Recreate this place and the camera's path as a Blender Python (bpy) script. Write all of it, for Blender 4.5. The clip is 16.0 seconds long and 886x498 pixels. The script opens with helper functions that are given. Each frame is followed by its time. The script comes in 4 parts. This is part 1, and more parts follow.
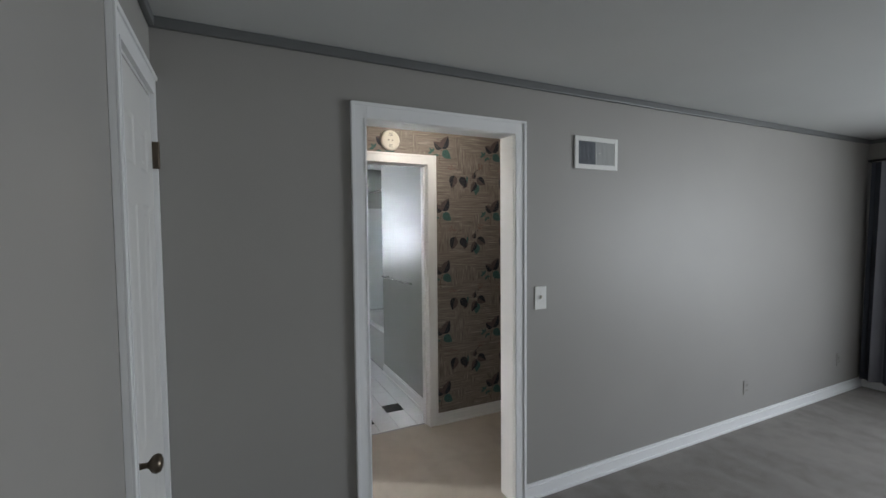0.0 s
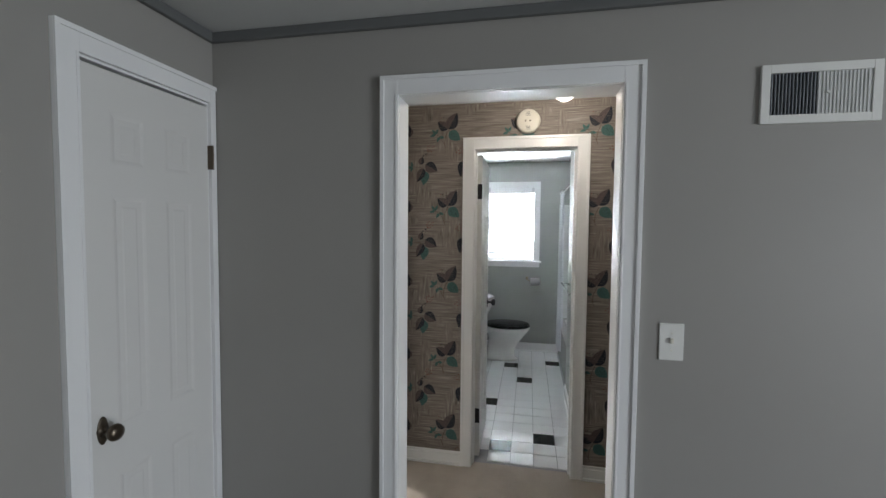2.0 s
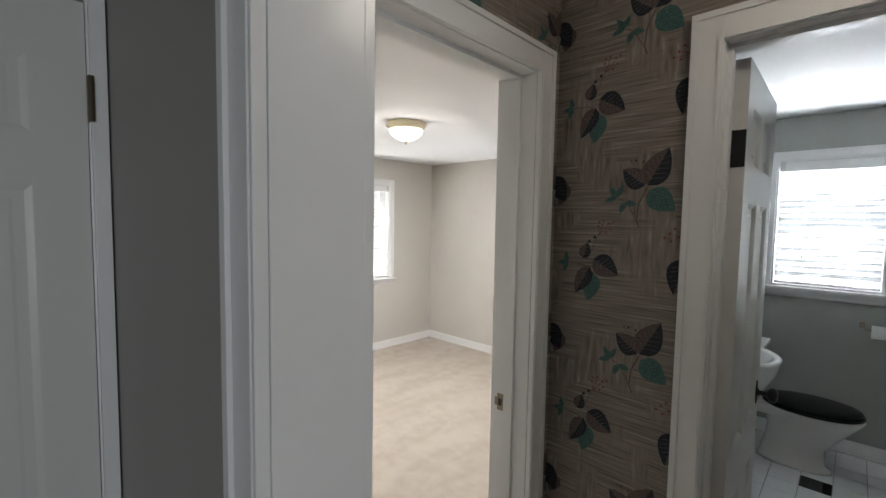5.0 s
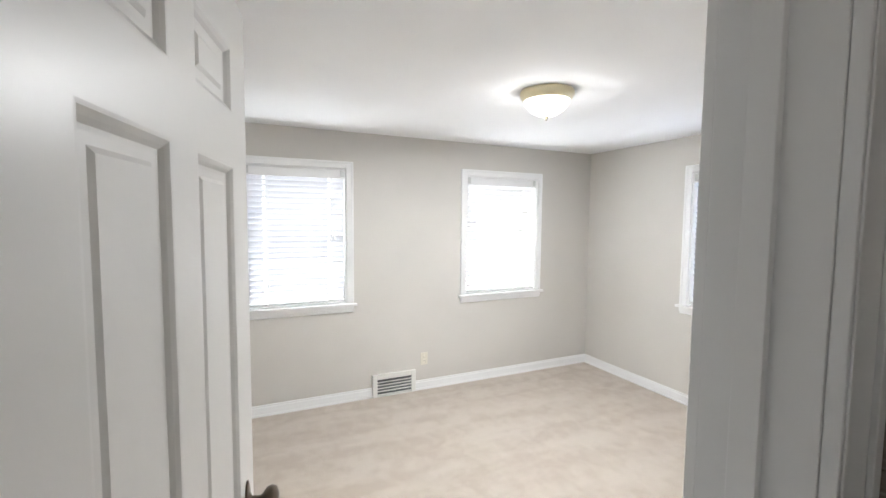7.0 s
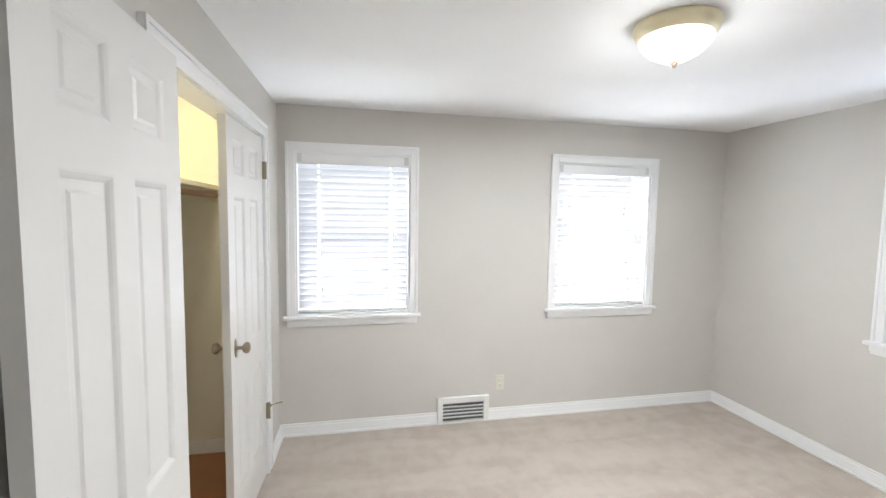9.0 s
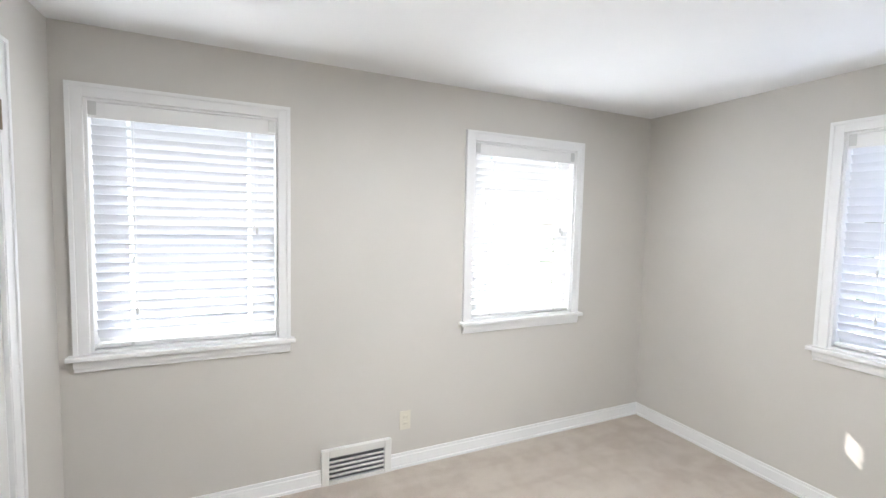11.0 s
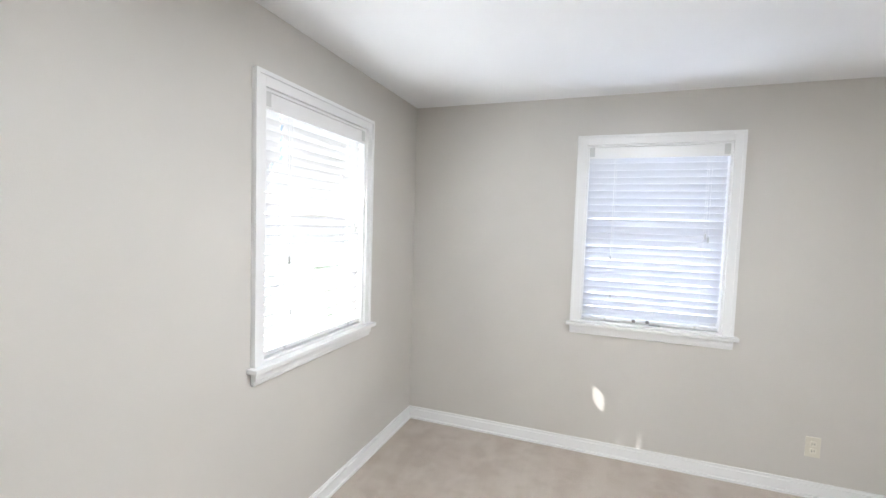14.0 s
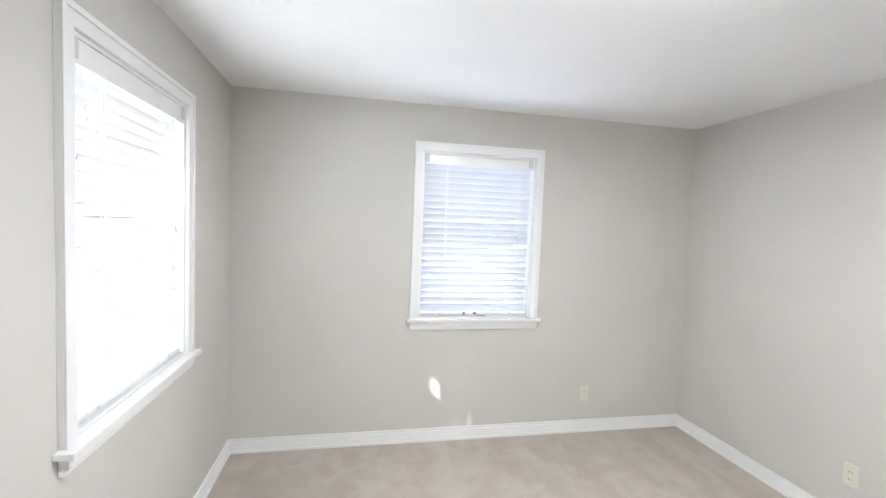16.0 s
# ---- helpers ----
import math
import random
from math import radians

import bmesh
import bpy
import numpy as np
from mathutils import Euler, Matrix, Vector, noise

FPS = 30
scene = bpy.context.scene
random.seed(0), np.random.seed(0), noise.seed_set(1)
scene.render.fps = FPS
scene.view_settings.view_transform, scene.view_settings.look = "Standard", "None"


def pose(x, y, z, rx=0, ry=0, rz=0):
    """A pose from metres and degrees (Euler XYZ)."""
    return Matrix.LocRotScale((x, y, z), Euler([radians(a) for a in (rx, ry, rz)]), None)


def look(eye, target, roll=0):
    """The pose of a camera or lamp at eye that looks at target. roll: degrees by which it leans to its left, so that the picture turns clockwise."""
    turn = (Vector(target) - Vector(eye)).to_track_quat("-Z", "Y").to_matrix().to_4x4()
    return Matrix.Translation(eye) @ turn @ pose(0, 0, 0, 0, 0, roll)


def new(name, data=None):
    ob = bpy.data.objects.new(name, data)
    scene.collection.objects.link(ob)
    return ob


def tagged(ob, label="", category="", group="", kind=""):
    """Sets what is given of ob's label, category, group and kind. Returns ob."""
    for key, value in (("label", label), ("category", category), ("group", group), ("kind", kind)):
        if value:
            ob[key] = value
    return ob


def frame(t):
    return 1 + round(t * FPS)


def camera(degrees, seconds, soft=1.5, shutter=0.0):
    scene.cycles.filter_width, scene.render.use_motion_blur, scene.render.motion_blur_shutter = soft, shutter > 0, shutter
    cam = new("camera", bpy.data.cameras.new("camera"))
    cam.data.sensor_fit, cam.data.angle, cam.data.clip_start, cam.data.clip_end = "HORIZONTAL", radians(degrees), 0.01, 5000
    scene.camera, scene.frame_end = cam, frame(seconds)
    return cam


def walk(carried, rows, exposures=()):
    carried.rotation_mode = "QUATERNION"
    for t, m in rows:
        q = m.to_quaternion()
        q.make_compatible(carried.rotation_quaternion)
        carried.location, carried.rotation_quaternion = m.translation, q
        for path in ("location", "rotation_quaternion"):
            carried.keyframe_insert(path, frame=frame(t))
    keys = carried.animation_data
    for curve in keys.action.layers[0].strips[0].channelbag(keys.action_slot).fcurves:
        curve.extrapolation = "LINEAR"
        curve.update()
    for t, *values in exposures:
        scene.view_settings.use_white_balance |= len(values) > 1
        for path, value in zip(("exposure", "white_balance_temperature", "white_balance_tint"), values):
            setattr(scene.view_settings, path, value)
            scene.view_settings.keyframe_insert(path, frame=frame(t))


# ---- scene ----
cam = camera(91.7, 16.0)

PATH = [
    (0, (0.275, -1.971, 1.568), (1.141, -0.171, 1.474), -0.5),
    (0.5, (0.564, -1.918, 1.584), (1.155, -0.01, 1.48), -0.2),
    (1, (0.818, -1.819, 1.608), (1.084, 0.16, 1.494), 0.1),
    (1.5, (1.063, -1.728, 1.589), (0.971, 0.267, 1.482), 0.4),
    (2, (1.339, -1.641, 1.566), (0.947, 0.318, 1.466), 0.5),
    (2.5, (1.522, -1.465, 1.554), (0.892, 0.431, 1.455), 0.8),
    (3, (1.645, -1.235, 1.56), (0.784, 0.568, 1.458), 0.8),
    (3.2, (1.664, -1.136, 1.552), (0.725, 0.629, 1.449), 1.0),
    (5.3, (1.174, -0.058, 1.606), (-0.279, 1.31, 1.47), 0.8),
    (5.5, (1.123, 0.022, 1.616), (-0.378, 1.337, 1.476), 0.7),
    (5.7, (1.076, 0.089, 1.63), (-0.467, 1.354, 1.486), 0.6),
    (6, (1.043, 0.142, 1.59), (-0.562, 1.328, 1.461), 0.3),
    (6.5, (0.892, 0.316, 1.615), (-0.814, 1.35, 1.472), 0.6),
    (7, (0.756, 0.433, 1.609), (-1.056, 1.269, 1.469), 0.5),
    (7.5, (0.61, 0.534, 1.606), (-1.28, 1.172, 1.464), 0.7),
    (8, (0.49, 0.648, 1.599), (-1.453, 1.095, 1.453), 0.7),
    (8.2, (0.444, 0.697, 1.609), (-1.509, 1.101, 1.451), 0.9),
    (10.3, (-0.306, 0.943, 1.566), (-2.225, 1.484, 1.414), 1.3),
    (10.5, (-0.384, 0.986, 1.558), (-2.278, 1.61, 1.407), 1.35),
    (11, (-0.515, 1.065, 1.521), (-2.327, 1.899, 1.386), 1.3),
    (11.5, (-0.682, 1.055, 1.514), (-2.356, 2.142, 1.381), 1.5),
    (12, (-0.874, 1.054, 1.49), (-2.418, 2.32, 1.365), 1.4),
    (12.5, (-1.123, 1.063, 1.476), (-2.54, 2.469, 1.358), 1.4),
    (13, (-1.289, 1.043, 1.487), (-2.519, 2.615, 1.357), 1.5),
    (13.5, (-1.525, 0.936, 1.495), (-2.463, 2.698, 1.371), 1.8),
    (14, (-1.613, 0.961, 1.485), (-2.297, 2.836, 1.371), 1.8),
    (14.5, (-1.751, 1.081, 1.46), (-2.153, 3.038, 1.366), 2.0),
    (15, (-1.932, 1.135, 1.491), (-2.029, 3.129, 1.386), 1.9),
    (15.5, (-2.141, 1.067, 1.478), (-1.923, 3.053, 1.399), 2.0),
    (16, (-2.152, 1.006, 1.525), (-1.754, 2.965, 1.414), 2.2),
]
walk(cam, [(t, look(eye, target, roll)) for t, eye, target, roll in PATH],
     [(0.0, 1.66, 6450, 10), (1.5, 1.68, 6450, 10), (3.2, 1.38, 6460, 10), (5.0, 0.8, 6620, 10), (5.8, 0.93, 6500, 10), (6.6, 1.08, 6300, 10),
      (8.0, 0.95, 6200, 10), (10.5, 1.0, 6180, 10), (12.5, 0.8, 6180, 10), (16.0, 1.03, 6120, 10)])

# ---- world, sun and window light ----
SUN_EL, SUN_TO = radians(39), Vector((0.872, 0.489, 0))
world = bpy.data.worlds.new("world")
scene.world = world
world.use_nodes = True
wn = world.node_tree
sky = wn.nodes.new("ShaderNodeTexSky")
sky.sky_type, sky.sun_disc = "NISHITA", False
sky.sun_elevation, sky.sun_rotation = SUN_EL, math.atan2(-SUN_TO.x, -SUN_TO.y)
wn.links.new(sky.outputs[0], wn.nodes["Background"].inputs[0])
wn.nodes["Background"].inputs[1].default_value = 0.075


def lamp(name, kind, m, energy, colour=(1, 1, 1), size=None, size_y=None):
    data = bpy.data.lights.new(name, kind)
    data.energy, data.color = energy, colour
    if kind == "AREA":
        data.shape, data.size, data.size_y = "RECTANGLE", size, size_y
    elif size:
        data.shadow_soft_size = size
    ob = new(name, data)
    ob.matrix_world = m
    return ob


sun_way = SUN_TO.normalized() * math.cos(SUN_EL) - Vector((0, 0, math.sin(SUN_EL)))
sun = lamp("sun", "SUN", look((-20, -12, 18), Vector((-20, -12, 18)) + sun_way), 5.0, (1, 0.94, 0.84))
sun.data.angle = radians(0.25)
DAY = (0.93, 0.96, 1.0)
lamp("sky_window_west_a", "AREA", look((-3.32, 0.82, 1.25), (-2.3, 0.82, 1.65)), 17, DAY, 0.8, 1.15)
lamp("sky_window_west_b", "AREA", look((-3.32, 2.79, 1.25), (-2.3, 2.79, 1.65)), 22, DAY, 0.8, 1.15)
lamp("sky_window_north", "AREA", look((-1.31, 4.32, 1.30), (-1.31, 3.3, 1.65)), 14, (0.78, 0.85, 1.0), 0.8, 1.15)
lamp("sky_window_bath", "AREA", look((1.105, 4.28, 1.6), (1.105, 0, 1.2)), 120, (0.88, 0.93, 1.0), 0.6, 0.95)
lamp("sky_window_east", "AREA", look((5.95, -2.7, 1.35), (0, -2.9, 1.1)), 40, (0.88, 0.93, 1.0), 1.9, 1.5)
lamp("bulb_bedroom", "POINT", pose(-1.27, 2.01, 2.228), 3.5, (1, 0.985, 0.96), 0.085)
lamp("bulb_bedroom_down", "AREA", pose(-1.27, 2.01, 2.232), 25, (1, 0.99, 0.975), 0.12, 0.12)
lamp("bulb_hall", "POINT", pose(1.50, 0.61, 2.23), 2.2, (1, 0.9, 0.78), 0.04)
lamp("bulb_closet", "POINT", pose(-1.9, 0.07, 2.2), 7, (1, 0.9, 0.68), 0.03)


# ---- materials ----
def principled(name, colour, rough=0.5, metal=0.0, spec=0.5):
    m = bpy.data.materials.new(name)
    m.use_nodes = True
    b = m.node_tree.nodes["Principled BSDF"]
    b.inputs["Base Color"].default_value = (*colour, 1)
    b.inputs["Roughness"].default_value = rough
    b.inputs["Metallic"].default_value = metal
    b.inputs["Specular IOR Level"].default_value = spec
    return m, m.node_tree, b


def noise_node(nt, scale, detail=3, stretch=None):
    tc = nt.nodes.new("ShaderNodeTexCoord")
    n = nt.nodes.new("ShaderNodeTexNoise")
    n.inputs["Scale"].default_value, n.inputs["Detail"].default_value = scale, detail
    source = tc.outputs["Object"]
    if stretch:
        mp = nt.nodes.new("ShaderNodeMapping")
        mp.inputs["Scale"].default_value = stretch
        nt.links.new(source, mp.inputs[0])
        source = mp.outputs[0]
    nt.links.new(source, n.inputs["Vector"])
    return n


def ramp(nt, fac, stops):
    r = nt.nodes.new("ShaderNodeValToRGB")
    e = r.color_ramp.elements
    while len(e) < len(stops):
        e.new(0.5)
    for el, (p, c) in zip(e, stops):
        el.position, el.color = p, (*c, 1)
    nt.links.new(fac, r.inputs[0])
    return r.outputs[0]


def bump(nt, b, height, strength, distance):
    n = nt.nodes.new("ShaderNodeBump")
    n.inputs["Strength"].default_value, n.inputs["Distance"].default_value = strength, distance
    nt.links.new(height, n.inputs["Height"])
    nt.links.new(n.outputs[0], b.inputs["Normal"])


def paint(name, colour, rough=0.55, grain=260, vary=0.03, relief=0.0006, spec=0.4):
    m, nt, b = principled(name, colour, rough, 0, spec)
    lo = [c * (1 - vary) for c in colour]
    hi = [min(1, c * (1 + vary)) for c in colour]
    nt.links.new(ramp(nt, noise_node(nt, 1.3, 4).outputs[0], [(0.3, lo), (0.7, hi)]), b.inputs["Base Color"])
    bump(nt, b, noise_node(nt, grain, 2).outputs[0], 0.35, relief)
    return m


def carpet(name, dark, light):
    """Cut pile: soft swaths left by vacuuming, small footfall patches and fine tufts."""
    m, nt, b = principled(name, light, 0.95, 0, 0.1)
    b.inputs["Sheen Weight"].default_value = 0.15
    swath = noise_node(nt, 1.0, 3, (5.5, 1.6, 1))
    swath.inputs["Distortion"].default_value = 0.5
    patch = noise_node(nt, 7.5, 4, (1, 1.3, 1))
    patch.inputs["Distortion"].default_value = 0.4
    both = nt.nodes.new("ShaderNodeMix")
    both.inputs[0].default_value = 0.42
    nt.links.new(swath.outputs[0], both.inputs[2])
    nt.links.new(patch.outputs[0], both.inputs[3])
    fine = noise_node(nt, 260, 3)
    col = ramp(nt, both.outputs[0], [(0.41, dark), (0.47, [d * 0.6 + l * 0.4 for d, l in zip(dark, light)]), (0.58, light)])
    mix = nt.nodes.new("ShaderNodeMix")
    mix.data_type, mix.blend_type = "RGBA", "MULTIPLY"
    mix.inputs[0].default_value = 0.5
    nt.links.new(col, mix.inputs[6])
    nt.links.new(ramp(nt, fine.outputs[0], [(0.3, (0.6, 0.6, 0.6)), (0.7, (1, 1, 1))]), mix.inputs[7])
    nt.links.new(mix.outputs[2], b.inputs["Base Color"])
    bump(nt, b, fine.outputs[0], 0.8, 0.006)
    return m


M_GREY = paint("grey_wall_paint", (0.33, 0.32, 0.30), 0.5)
M_CROWN = paint("dark_grey_trim_paint", (0.135, 0.14, 0.14), 0.45)
M_GREIGE = paint("greige_wall_paint", (0.62, 0.60, 0.565), 0.55)
M_BATH = paint("bath_green_grey_paint", (0.38, 0.395, 0.37), 0.35)
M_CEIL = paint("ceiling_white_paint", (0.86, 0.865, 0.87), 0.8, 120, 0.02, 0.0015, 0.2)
# Ceiling white again, with the grey room's dim light put into the colour.
M_CEIL_GREY = paint("ceiling_dimmed_white_paint", (0.56, 0.57, 0.56), 0.7, 120, 0.03, 0.0015, 0.2)
M_TRIM = paint("white_trim_enamel", (0.85, 0.855, 0.855), 0.28, 40, 0.015, 0.0008, 0.5)
M_DOOR = paint("white_door_enamel", (0.71, 0.705, 0.685), 0.36, 30, 0.02, 0.001, 0.5)
M_CLOSET = paint("cream_closet_paint", (0.80, 0.76, 0.64), 0.6)
M_PLATE = paint("ivory_plastic", (0.72, 0.69, 0.60), 0.35, 20, 0.01, 0.0001)
M_WHITE_PLASTIC = paint("white_plastic", (0.78, 0.78, 0.75), 0.35, 20, 0.01, 0.0001)
M_DARK = principled("dark_slot", (0.02, 0.02, 0.022), 0.6)[0]
M_EXT = paint("pale_siding_paint", (0.6, 0.6, 0.58), 0.7)
M_CARPET = carpet("beige_bedroom_carpet", (0.53, 0.46, 0.39), (0.615, 0.55, 0.48))
M_CARPET_HALL = carpet("beige_hall_carpet", (0.50, 0.44, 0.375), (0.56, 0.50, 0.43))
M_CARPET2 = carpet("grey_beige_carpet", (0.25, 0.23, 0.215), (0.32, 0.295, 0.275))
M_BRASS = principled("aged_brass", (0.13, 0.105, 0.08), 0.35, 0.9)[0]
M_NICKEL = principled("tarnished_nickel", (0.32, 0.275, 0.20), 0.3, 1.0)[0]
M_CHROME = principled("chrome", (0.8, 0.8, 0.8), 0.12, 1.0)[0]
M_BLACK = principled("black_metal", (0.02, 0.02, 0.02), 0.4, 0.3)[0]
M_PORCELAIN = principled("white_porcelain", (0.82, 0.82, 0.80), 0.08)[0]
M_SEAT = principled("black_seat_plastic", (0.012, 0.012, 0.015), 0.15)[0]
M_TILE = principled("white_glazed_tile", (0.82, 0.83, 0.84), 0.09)[0]
M_TILE_BLACK = principled("black_glazed_tile", (0.012, 0.012, 0.014), 0.06)[0]
M_GROUT = paint("dark_grout", (0.36, 0.36, 0.38), 0.8)
M_WOOD = paint("brown_wood_floor", (0.34, 0.16, 0.07), 0.4, 30, 0.25)
M_ROD = paint("closet_pole_wood", (0.33, 0.15, 0.08), 0.4, 60, 0.15)
M_LAMP_METAL = principled("antique_brass_lamp_rim", (0.82, 0.74, 0.52), 0.35, 0.5)[0]
M_LATCH = principled("dull_grey_latch_metal", (0.25, 0.25, 0.26), 0.4, 0.7)[0]
M_TASSEL = principled("pale_grey_plastic", (0.64, 0.65, 0.64), 0.4)[0]
M_SOIL = paint("lawn", (0.10, 0.13, 0.06), 0.9, 10, 0.3)
M_PAPER_ROLL = paint("tissue", (0.8, 0.8, 0.8), 0.9)


def glow(name, colour, strength, base=(0.9, 0.9, 0.85)):
    m, nt, b = principled(name, base, 0.3)
    b.inputs["Emission Color"].default_value = (*colour, 1)
    b.inputs["Emission Strength"].default_value = strength
    return m


M_BOWL = glow("lit_frosted_glass", (1, 0.95, 0.86), 1.1)
M_GLOBE = glow("lit_hall_glass", (1, 0.94, 0.86), 0.8)


def slat_material(name, colour, through_colour, share=0.05):
    m, nt, b = principled(name, colour, 0.35, 0, 0.4)
    t = nt.nodes.new("ShaderNodeBsdfTranslucent")
    t.inputs[0].default_value = (*through_colour, 1)
    mix = nt.nodes.new("ShaderNodeMixShader")
    mix.inputs[0].default_value = share
    nt.links.new(b.outputs[0], mix.inputs[1])
    nt.links.new(t.outputs[0], mix.inputs[2])
    nt.links.new(mix.outputs[0], nt.nodes["Material Output"].inputs[0])
    return m


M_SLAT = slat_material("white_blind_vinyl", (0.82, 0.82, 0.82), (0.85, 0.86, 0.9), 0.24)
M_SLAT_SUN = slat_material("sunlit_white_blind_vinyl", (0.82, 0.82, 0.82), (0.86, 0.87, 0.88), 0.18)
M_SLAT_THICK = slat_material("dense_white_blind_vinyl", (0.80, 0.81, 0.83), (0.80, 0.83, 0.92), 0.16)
# White vinyl darkened so the bath slats look shaded against their bright window.
M_SLAT_DIMMED = slat_material("dimmed_white_blind_vinyl", (0.62, 0.63, 0.64), (0.8, 0.8, 0.8), 0.02)
M_CURTAIN_BATH = slat_material("shower_curtain_fabric", (0.7, 0.72, 0.74), (0.6, 0.63, 0.68))


def glass():
    m = bpy.data.materials.new("window_glass")
    m.use_nodes = True
    nt = m.node_tree
    b = nt.nodes["Principled BSDF"]
    b.inputs["Roughness"].default_value, b.inputs["Transmission Weight"].default_value = 0.02, 1.0
    b.inputs["IOR"].default_value = 1.45
    b.inputs["Base Color"].default_value = (0.98, 0.99, 1, 1)
    return m


M_GLASS = glass()


def wallpaper_ground():
    m, nt, b = principled("tan_brushed_wallpaper", (0.3, 0.25, 0.2), 0.6, 0, 0.3)
    across = noise_node(nt, 11, 6, (0.6, 0.6, 17))
    upright = noise_node(nt, 9, 5, (9, 9, 1.2))
    patch = noise_node(nt, 5.5, 2)
    mix = nt.nodes.new("ShaderNodeMix")
    nt.links.new(ramp(nt, patch.outputs[0], [(0.52, (0, 0, 0)), (0.58, (1, 1, 1))]), mix.inputs[0])
    nt.links.new(across.outputs[0], mix.inputs[2])
    nt.links.new(upright.outputs[0], mix.inputs[3])
    col = ramp(nt, mix.outputs[0], [(0.28, (0.12, 0.098, 0.085)), (0.42, (0.215, 0.185, 0.16)), (0.58, (0.275, 0.24, 0.21)), (0.74, (0.44, 0.40, 0.35))])
    nt.links.new(col, b.inputs["Base Color"])
    bump(nt, b, noise_node(nt, 400, 2).outputs[0], 0.2, 0.0004)
    return m


M_PAPER = wallpaper_ground()


def ink(name, colour, vary=0.35):
    m, nt, b = principled(name, colour, 0.55, 0, 0.3)
    n = noise_node(nt, 90, 4, (1, 1, 3))
    nt.links.new(ramp(nt, n.outputs[0], [(0.3, [c * (1 - vary) for c in colour]), (0.7, [c * (1 + vary) for c in colour])]), b.inputs["Base Color"])
    return m


M_INKS = [ink("ink_navy", (0.022, 0.026, 0.036)), ink("ink_taupe", (0.11, 0.083, 0.078)), ink("ink_teal", (0.065, 0.14, 0.13)),
          ink("ink_pale_line", (0.22, 0.185, 0.155)), ink("ink_red", (0.20, 0.06, 0.045)), ink("ink_stem", (0.12, 0.08, 0.06))]


# ---- mesh helpers ----
def link_mesh(name, bm, materials, parent=None, label="", smooth=False):
    me = bpy.data.meshes.new(name)
    bm.normal_update()
    bm.to_mesh(me)
    bm.free()
    for m in (materials if isinstance(materials, (list, tuple)) else [materials]):
        me.materials.append(m)
    if smooth:
        me.shade_smooth()
    ob = new(name, me)
    if parent:
        ob.parent = parent
    return tagged(ob, label)


def part(name, bm, material, parent, label="", smooth=False):
    return link_mesh(name, bm, material, parent, label, smooth)


def thing(name, m, label, category, group=""):
    ob = new(name)
    ob.matrix_world = m
    return tagged(ob, label, category, group)


def add_box(bm, x0, x1, y0, y1, z0, z1, bevel=0.0, mat=0):
    vs = [bm.verts.new((x, y, z)) for x in (x0, x1) for y in (y0, y1) for z in (z0, z1)]
    fs = [bm.faces.new([vs[i] for i in q]) for q in ((0, 1, 3, 2), (4, 6, 7, 5), (0, 4, 5, 1), (2, 3, 7, 6), (0, 2, 6, 4), (1, 5, 7, 3))]
    for f in fs:
        f.material_index = mat
    if bevel:
        edges = {e for f in fs for e in f.edges}
        r = bmesh.ops.bevel(bm, geom=list(edges), offset=bevel, segments=2, affect="EDGES", profile=0.6)
        for f in r["faces"]:
            f.material_index = mat
    return fs


def boxes(*rows, bevel=0.0):
    bm = bmesh.new()
    for r in rows:
        add_box(bm, *r, bevel=bevel)
    return bm


def lathe(profile, steps=32, scale=(1, 1)):
    """A turned shape about z from (radius, z) rows."""
    bm = bmesh.new()
    rings = []
    for r, z in profile:
        if r < 1e-6:
            rings.append([bm.verts.new((0, 0, z))])
        else:
            rings.append([bm.verts.new((r * scale[0] * math.cos(a), r * scale[1] * math.sin(a), z)) for a in [2 * math.pi * i / steps for i in range(steps)]])
    for a, b in zip(rings, rings[1:]):
        for i in range(steps):
            j = (i + 1) % steps
            q = [a[i % len(a)], a[j % len(a)], b[j % len(b)], b[i % len(b)]]
            q = list(dict.fromkeys(q))
            if len(q) > 2:
                bm.faces.new(q)
    bmesh.ops.recalc_face_normals(bm, faces=bm.faces)
    return bm


def tube(points, r, steps=10):
    bm = bmesh.new()
    pts = [Vector(p) for p in points]
    rings = []
    for i, p in enumerate(pts):
        d = (pts[min(i + 1, len(pts) - 1)] - pts[max(i - 1, 0)]).normalized()
        u = d.orthogonal().normalized()
        if rings and abs(d.z) < 0.99:
            u = Vector((0, 0, 1)).cross(d).normalized()
        w = d.cross(u)
        rings.append([bm.verts.new(p + r * (math.cos(a) * u + math.sin(a) * w)) for a in [2 * math.pi * k / steps for k in range(steps)]])
    for a, b in zip(rings, rings[1:]):
        for k in range(steps):
            bm.faces.new([a[k], a[(k + 1) % steps], b[(k + 1) % steps], b[k]])
    bm.faces.new(rings[0][::-1])
    bm.faces.new(rings[-1])
    bmesh.ops.recalc_face_normals(bm, faces=bm.faces)
    return bm


